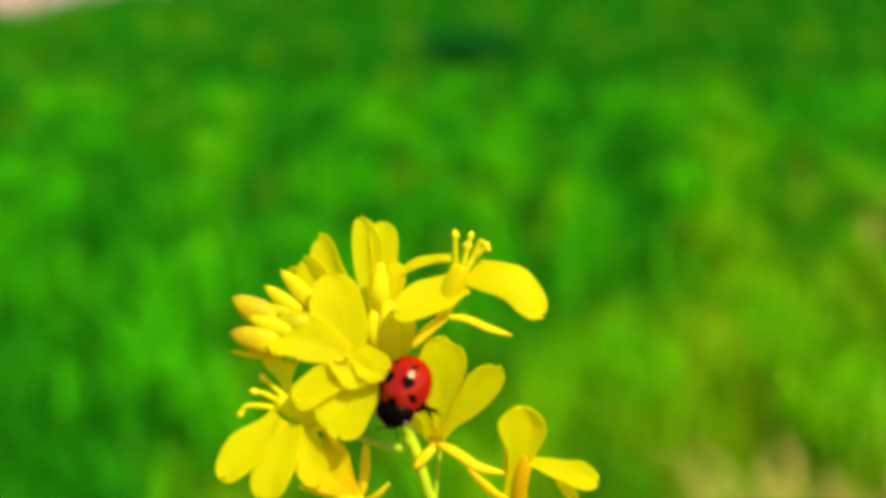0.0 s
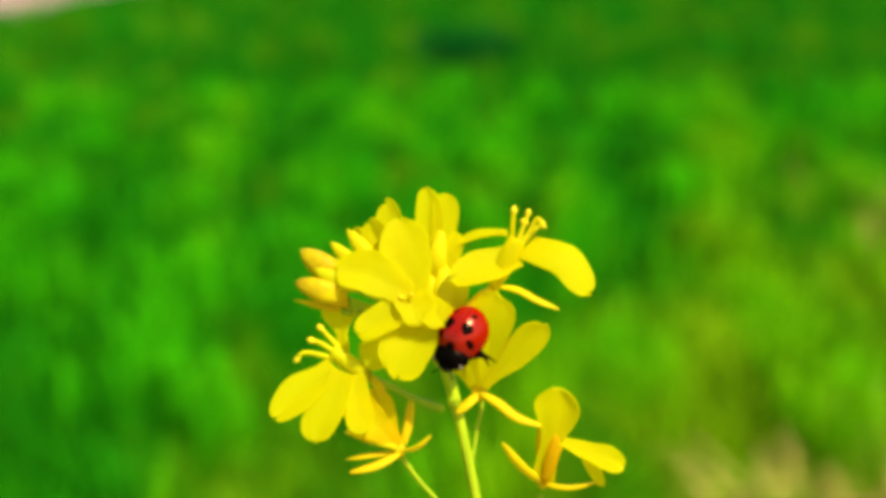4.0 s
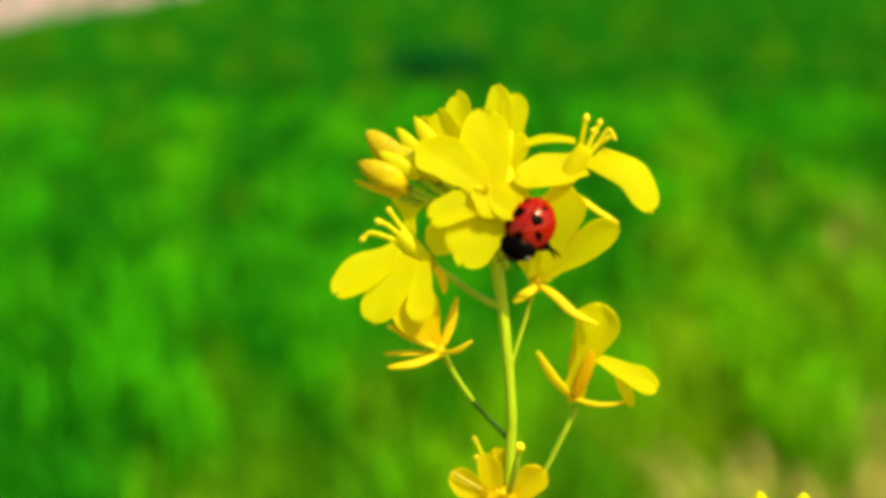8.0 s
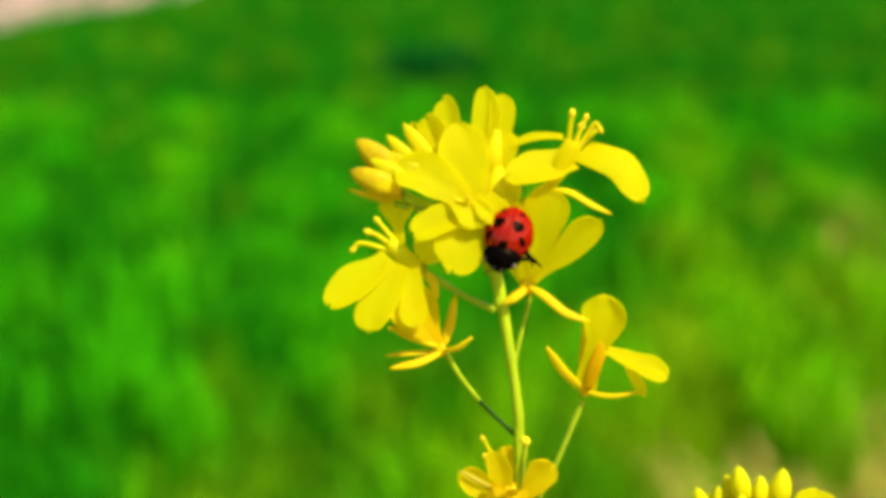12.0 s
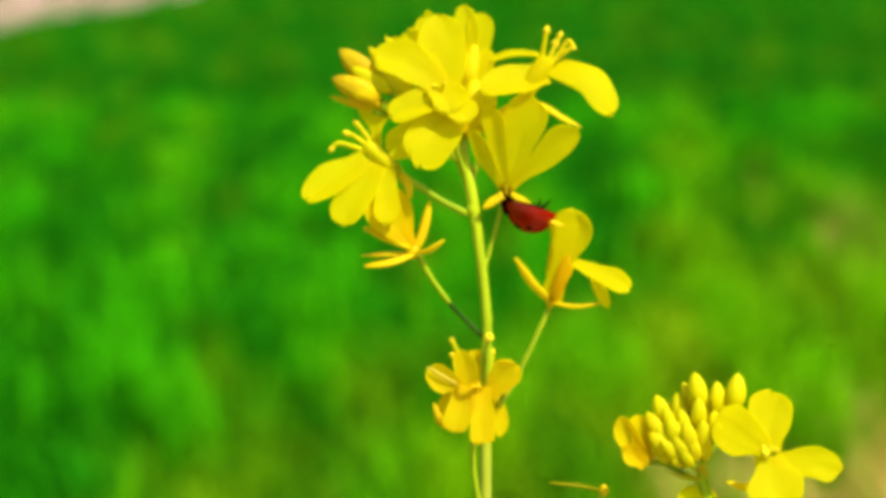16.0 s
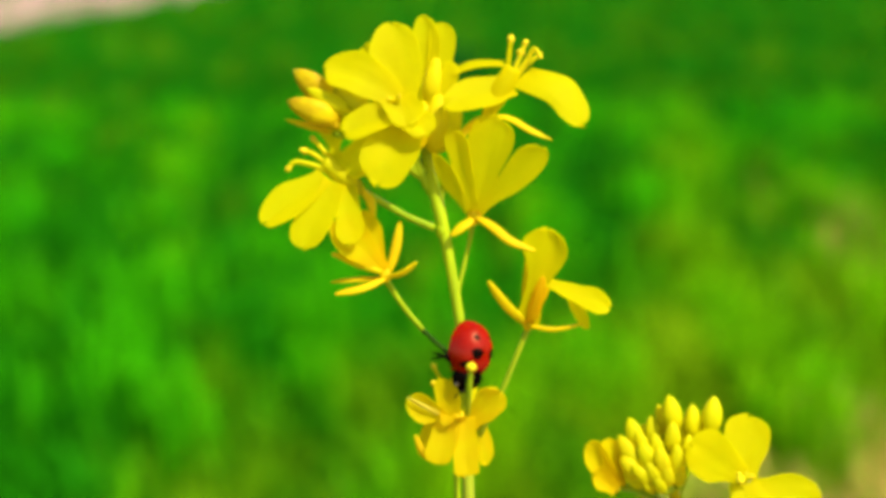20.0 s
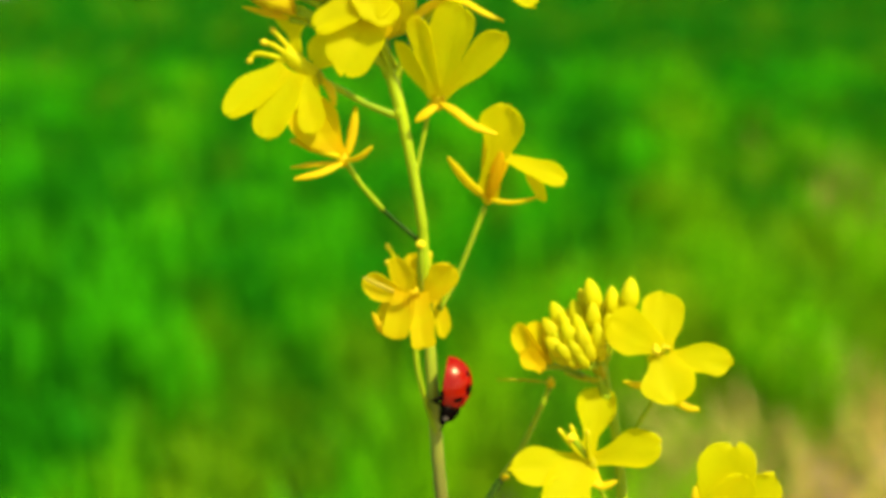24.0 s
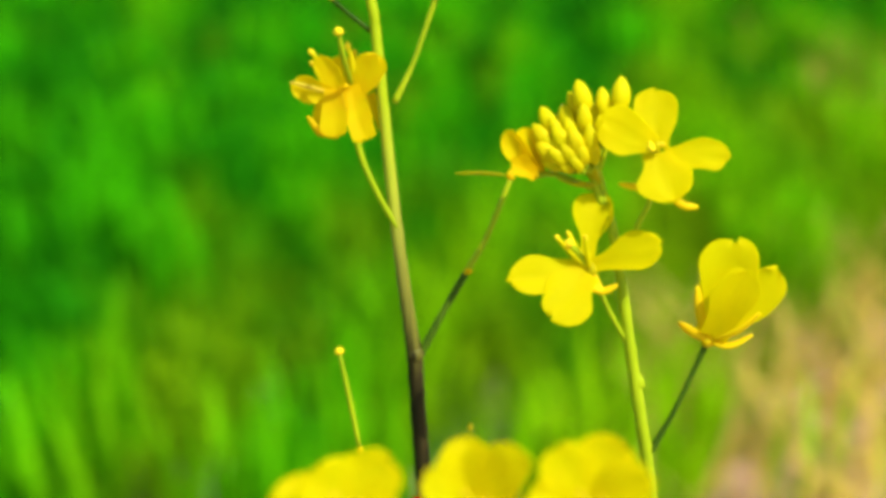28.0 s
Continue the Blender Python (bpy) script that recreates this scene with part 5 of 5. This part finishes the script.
# seconds, shift in mm (sideways, up) of each flower that swings
SWING_ROWS = {
    "a": [(0, -0.4, -3.7), (1, 0.2, -2.3), (2, 0.1, -2.4), (3, 0.3, -1.8), (6, 0.5, -2.4), (7, 1.2, -1.6), (8, 1.6, -1.6), (9, 0.1, -2.1), (10, -0.5, -2.1), (11, 0.6, -2.8), (14, 0.6, -2.0), (15, 1.0, 0.9), (16, 0.6, -0.5), (17, -0.3, -0.2), (18, 0.2, -1.6), (19, 0.6, -0.8), (20, 0.0, 0.0), (23, 0.2, -1.7), (24, 1.5, -0.9), (28, 1.5, -0.9)],
    "b": [(0, -0.1, -2.4), (1, 0.5, -1.3), (2, 0.3, -1.3), (3, 0.9, -1.3), (6, 0.6, -1.5), (7, 1.2, -0.9), (8, 1.8, -0.7), (9, -0.1, -1.2), (10, -0.2, -0.9), (11, 1.2, -1.4), (14, 1.0, -1.0), (15, 0.6, 0.9), (16, 0.6, -0.5), (17, -0.3, 0.0), (18, 0.0, -1.0), (19, 1.2, -0.5), (20, 0.0, -0.0), (23, -0.2, -1.1), (24, 1.0, -0.5), (28, 1.0, -0.5)],
    "c": [(0, -0.1, -0.9), (1, -0.3, -1.3), (2, -0.4, -1.1), (3, -0.2, -0.9), (6, -0.2, -1.3), (7, 0.6, -0.7), (8, 0.9, -0.7), (9, -0.3, -0.8), (10, -0.4, -0.3), (11, 0.2, -1.1), (14, 0.4, -0.9), (15, 0.9, 0.7), (16, 0.2, -0.7), (17, -0.3, 0.1), (18, -0.3, -1.1), (19, -0.0, -0.7), (20, 0.0, -0.0), (23, -0.6, -1.3), (24, 0.3, -0.5), (25, 0.7, -0.3), (28, 0.7, -0.3)],
    "f": [(0, -0.8, -1.8), (1, -0.7, -0.3), (2, -1.0, -0.2), (3, -0.8, -0.5), (6, -0.4, -0.6), (7, -0.1, 0.1), (8, 0.3, 0.8), (9, -1.1, 0.4), (10, -1.4, 0.3), (11, -0.4, 0.3), (14, -0.8, 0.0), (15, 0.7, 0.8), (17, -0.3, -0.3), (18, 0.7, -1.5), (19, 0.8, -0.6), (20, 0.0, -0.0), (23, -0.2, -0.5), (24, 0.8, -0.4), (25, 0.5, -0.9), (26, 0.4, -0.7), (28, 0.4, -0.7)],
    "g": [(0, 0.5, 1.8), (1, 0.2, 0.8), (2, 0.6, 0.6), (3, 0.3, 0.8), (6, -0.1, 0.8), (7, -0.4, 0.6), (8, -0.6, 0.6), (9, 0.2, 0.5), (10, 0.3, 0.3), (11, 0.1, 0.6), (14, 0.1, 0.6), (15, -0.0, -0.3), (16, 0.1, 0.2), (17, 0.3, 0.0), (18, 0.3, 0.8), (19, 0.0, 0.2), (20, 0.0, -0.0), (23, 0.4, 0.7), (24, 0.3, 0.4), (25, 0.3, 0.1), (26, 0.3, 0.2), (27, 0.3, 0.2), (28, 0.3, 0.2)],
    "i": [(0, 0.0, 0.0), (18, -0.3, 0.0), (19, 0.3, 0.4), (23, -0.6, -0.1), (24, -0.4, -0.1), (25, -0.0, 0.1), (26, -0.3, 0.1), (27, -0.4, 0.1), (28, -2.8, -0.3)],
    "d": [(0, 0.1, -0.1), (1, 0.1, -0.1), (2, 0.1, -0.1), (3, 0.2, 0.1), (6, -0.3, -0.3), (7, -0.1, -0.4), (8, -0.2, -0.6), (9, -0.1, -0.3), (10, -0.1, -0.1), (11, -0.2, -0.2), (14, -0.4, -0.5), (15, 0.1, -0.2), (16, -0.3, -0.3), (17, -0.2, 0.1), (18, -0.6, -0.1), (19, -0.4, -0.4), (20, 0.0, 0.0), (23, -0.4, -0.6), (24, -0.2, -0.2), (25, -0.3, 0.0), (26, -0.3, -0.1), (27, 0.1, -0.4), (28, 0.1, -0.4)],
}
# seconds, shift in mm and sway in degrees of the shorter plant
SHORT_ROWS = [
    (0.0, 2.87, 2.04, 2.98),
    (5.5, 2.87, 2.04, 2.98),
    (7.0, 2.87, 2.04, 2.98),
    (8.0, 5.12, 0.66, 3.99),
    (9.0, 2.91, 1.87, 3.12),
    (14.0, -2.66, 2.62, 6.54),
    (15.0, 4.69, 1.10, 1.12),
    (16.0, 1.81, 1.74, 2.56),
    (17.0, 0.56, 2.00, 1.39),
    (18.0, 0.83, 2.35, 2.38),
    (19.0, -0.44, 0.65, 4.04),
    (20.0, -1.04, 1.94, 3.29),
    (22.5, -2.07, 0.40, 0.59),
    (23.0, -0.10, 0.78, -0.73),
    (23.5, -0.55, 0.17, -0.05),
    (24.0, -0.05, 0.62, -0.11),
    (24.5, 0.49, 0.13, 0.12),
    (25.0, 0.00, 0.00, -0.00),
    (25.5, -1.14, 0.04, 1.70),
    (26.0, -1.85, 0.27, 1.03),
    (26.5, -0.98, 0.37, -0.20),
    (27.0, -0.95, 0.20, -0.13),
    (27.5, 1.14, 0.19, -0.82),
    (28.0, 2.01, -0.33, -3.73),
]
# seconds, sideways and upward shift in mm of the low blossoms
LOW_ROWS = [(0.0, 0.0, 0.0), (26.0, 0.0, 1.0), (27.0, -0.3, 1.8), (27.5, -0.2, 1.0), (28.0, 0.0, 0.0)]
# seconds, the beetle's middle in the tall plant's space in mm, its heading, and the way its back faces
BEETLE_ROWS = [
    (0.0, -4.20, -6.50, 69.25, -0.49, -0.36, -0.85, -0.20, -0.85, 0.42),
    (1.0, -3.42, -6.50, 70.63, -0.49, -0.36, -0.86, -0.20, -0.85, 0.42),
    (2.0, -3.50, -6.50, 70.59, -0.49, -0.36, -0.86, -0.20, -0.85, 0.42),
    (3.0, -3.50, -6.50, 70.50, -0.50, -0.36, -0.85, -0.20, -0.85, 0.42),
    (6.0, -3.48, -6.50, 70.32, -0.50, -0.36, -0.85, -0.20, -0.85, 0.42),
    (7.0, -2.83, -6.50, 71.06, -0.47, -0.36, -0.87, -0.20, -0.85, 0.42),
    (8.0, -2.58, -6.50, 71.47, -0.45, -0.36, -0.88, -0.20, -0.85, 0.42),
    (9.0, -3.90, -6.50, 70.86, -0.47, -0.36, -0.87, -0.20, -0.85, 0.42),
    (10.0, -4.41, -6.50, 70.94, -0.47, -0.36, -0.87, -0.20, -0.85, 0.42),
    (11.0, -3.44, -6.50, 70.49, -0.47, -0.36, -0.87, -0.20, -0.85, 0.42),
    (11.5, -3.80, -7.10, 70.21, -0.37, -0.45, -0.81, -0.05, -0.78, 0.52),
    (13.5, -3.17, -6.70, 70.40, -0.05, -0.31, -0.95, 0.04, -0.95, 0.31),
    (14.0, -3.63, -7.00, 68.96, 0.34, -0.20, -0.92, 0.34, -0.90, 0.20),
    (14.5, -3.81, -6.25, 68.62, 0.41, 0.10, -0.91, -0.05, -1.00, -0.05),
    (15.0, -0.02, -5.50, 67.65, -0.10, 0.80, -0.50, 0.75, -0.35, 0.40),
    (15.5, -0.20, -3.50, 65.26, -0.50, 0.60, -0.40, 0.50, -0.70, -0.20),
    (16.0, 1.39, -2.20, 63.48, -0.55, 0.60, 0.20, 0.50, -0.60, -0.50),
    (16.5, 3.96, -1.60, 63.97, -0.70, 0.30, -0.50, 0.75, -0.10, -0.60),
    (17.0, 4.36, -2.00, 65.58, -0.40, 0.00, -0.92, 0.90, 0.22, -0.25),
    (17.5, 3.75, -1.75, 63.91, -0.70, 0.30, -0.55, 0.70, 0.45, 0.10),
    (18.0, 2.41, -1.50, 63.49, -0.80, 0.45, -0.35, 0.55, 0.55, 0.45),
    (18.5, 0.65, -1.20, 61.29, -0.75, 0.40, -0.30, 0.65, 0.10, -0.30),
    (19.0, -0.23, -1.40, 60.04, -0.35, 0.35, -0.75, 0.82, -0.38, -0.25),
    (19.5, -1.97, -2.60, 54.53, -0.30, 0.20, -0.90, 0.60, -0.75, 0.00),
    (20.0, -1.05, -4.20, 51.59, -0.10, -0.05, -0.99, 0.72, -0.68, 0.10),
    (20.5, 0.22, -4.17, 47.10, -0.15, -0.05, -0.98, 0.82, -0.50, 0.10),
    (22.5, 0.32, -4.03, 40.02, -0.20, -0.07, -0.97, 0.92, -0.30, 0.10),
    (23.0, 1.59, -4.00, 38.38, -0.20, -0.08, -0.98, 0.95, -0.12, 0.10),
    (23.5, 0.47, -4.00, 37.71, -0.14, -0.10, -0.98, 0.95, -0.10, 0.10),
    (24.0, 1.01, -4.00, 35.55, -0.15, -0.10, -0.98, 0.95, -0.06, 0.10),
    (24.5, 1.36, -3.50, 32.55, -0.12, -0.12, -0.98, 0.95, 0.08, 0.10),
    (25.0, 1.58, -3.00, 30.45, -0.10, -0.12, -0.98, 0.93, 0.30, 0.08),
    (25.5, 1.51, -2.75, 25.78, -0.02, -0.11, -0.99, 0.95, 0.10, 0.20),
    (26.0, 1.92, -2.50, 22.67, 0.25, -0.30, -0.90, 0.86, 0.10, 0.50),
    (26.5, -0.17, -0.65, 19.17, 0.09, -0.06, -0.99, 0.51, 0.86, -0.05),
    (27.0, -0.14, 1.20, 12.13, 0.03, -0.18, -0.98, 0.10, 0.98, -0.18),
    (27.5, 1.20, 0.20, 5.49, -0.04, -0.17, -0.98, 0.85, 0.51, -0.13),
    (28.0, -0.41, -1.80, -1.72, -0.14, -0.15, -0.98, 0.94, -0.32, -0.09),
]


def tall_matrix(rx, ry, rz, x, z):
    return Matrix.Translation((x * MM, 0, z * MM)) @ pose(*TALL_AT, rx, ry, rz)


def tall_pose(t):
    for (a, *u), (b, *v) in zip(TALL_ROWS, TALL_ROWS[1:]):
        if a <= t <= b:
            k = (t - a) / (b - a)
            return tall_matrix(*(x + (y - x) * k for x, y in zip(u, v)))
    return tall_matrix(*TALL_ROWS[-1][1:])


def beetle_local(x, y, z, hx, hy, hz, bx, by, bz):
    h = Vector((hx, hy, hz)).normalized()
    b = Vector((bx, by, bz))
    b = (b - h * b.dot(h)).normalized()
    m = Matrix((h, b.cross(h), b)).transposed().to_4x4()
    return Matrix.Translation(Vector((x, y, z)) * MM) @ m @ Matrix.Translation(Vector((0.00045, 0, -0.0016)))


def motions():
    walk(tall, [(t, tall_matrix(*r)) for t, *r in TALL_ROWS])
    walk(TALL_ROOT, [(t, tall_matrix(*r).inverted() @ Matrix.Translation((r[3] * MM, 0, r[4] * MM)) @ TALL_REF) for t, *r in TALL_ROWS])
    foot = Matrix.Translation(V((-1.11, -2.30, 30.78)))
    for letter, rows in SWING_ROWS.items():
        if letter == "i":
            rows = [(t, foot @ pose(0, 0, 0, 0, math.degrees(x / 15.0), 0) @ foot.inverted()) for t, x, z in rows]
        else:
            rows = [(t, pose(x * MM, 0, z * MM)) for t, x, z in rows]
        walk(SWINGING[letter], rows)
    walk(short, [(t, SHORT_REF @ pose(x * MM, 0, z * MM, 0, s, 0)) for t, x, z, s in SHORT_ROWS])
    walk(SHORT_ROOT, [(t, pose(0, 0, 0, 0, s, 0).inverted()) for t, x, z, s in SHORT_ROWS])
    walk(low, [(t, LOW_REF @ pose(x * MM, 0, z * MM)) for t, x, z in LOW_ROWS])
    rows = {}
    times = sorted({t for t, *_ in BEETLE_ROWS} | {t for t, *_ in TALL_ROWS})
    for t in times:
        for (a, *u), (b, *v) in zip(BEETLE_ROWS, BEETLE_ROWS[1:]):
            if a <= t <= b:
                k = (t - a) / (b - a)
                rows[t] = tall_pose(t) @ beetle_local(*(x + (y - x) * k for x, y in zip(u, v)))
    walk(beetle, sorted(rows.items(), key=lambda r: r[0]))
    for i, (ob, at, side) in enumerate(LEGS):
        step = []
        for k in range(0, 113):
            t = k * 0.25
            if t > 28.0:
                break
            reach = 4 if t < 11.5 else 15
            step.append((t, at @ pose(0, 0, 0, side * 4 * math.sin(t * 7 + i * 2.1), 0, reach * math.sin(t * 9 + i * math.pi + (i // 2) * 0.6))))
        walk(ob, step)


motions()
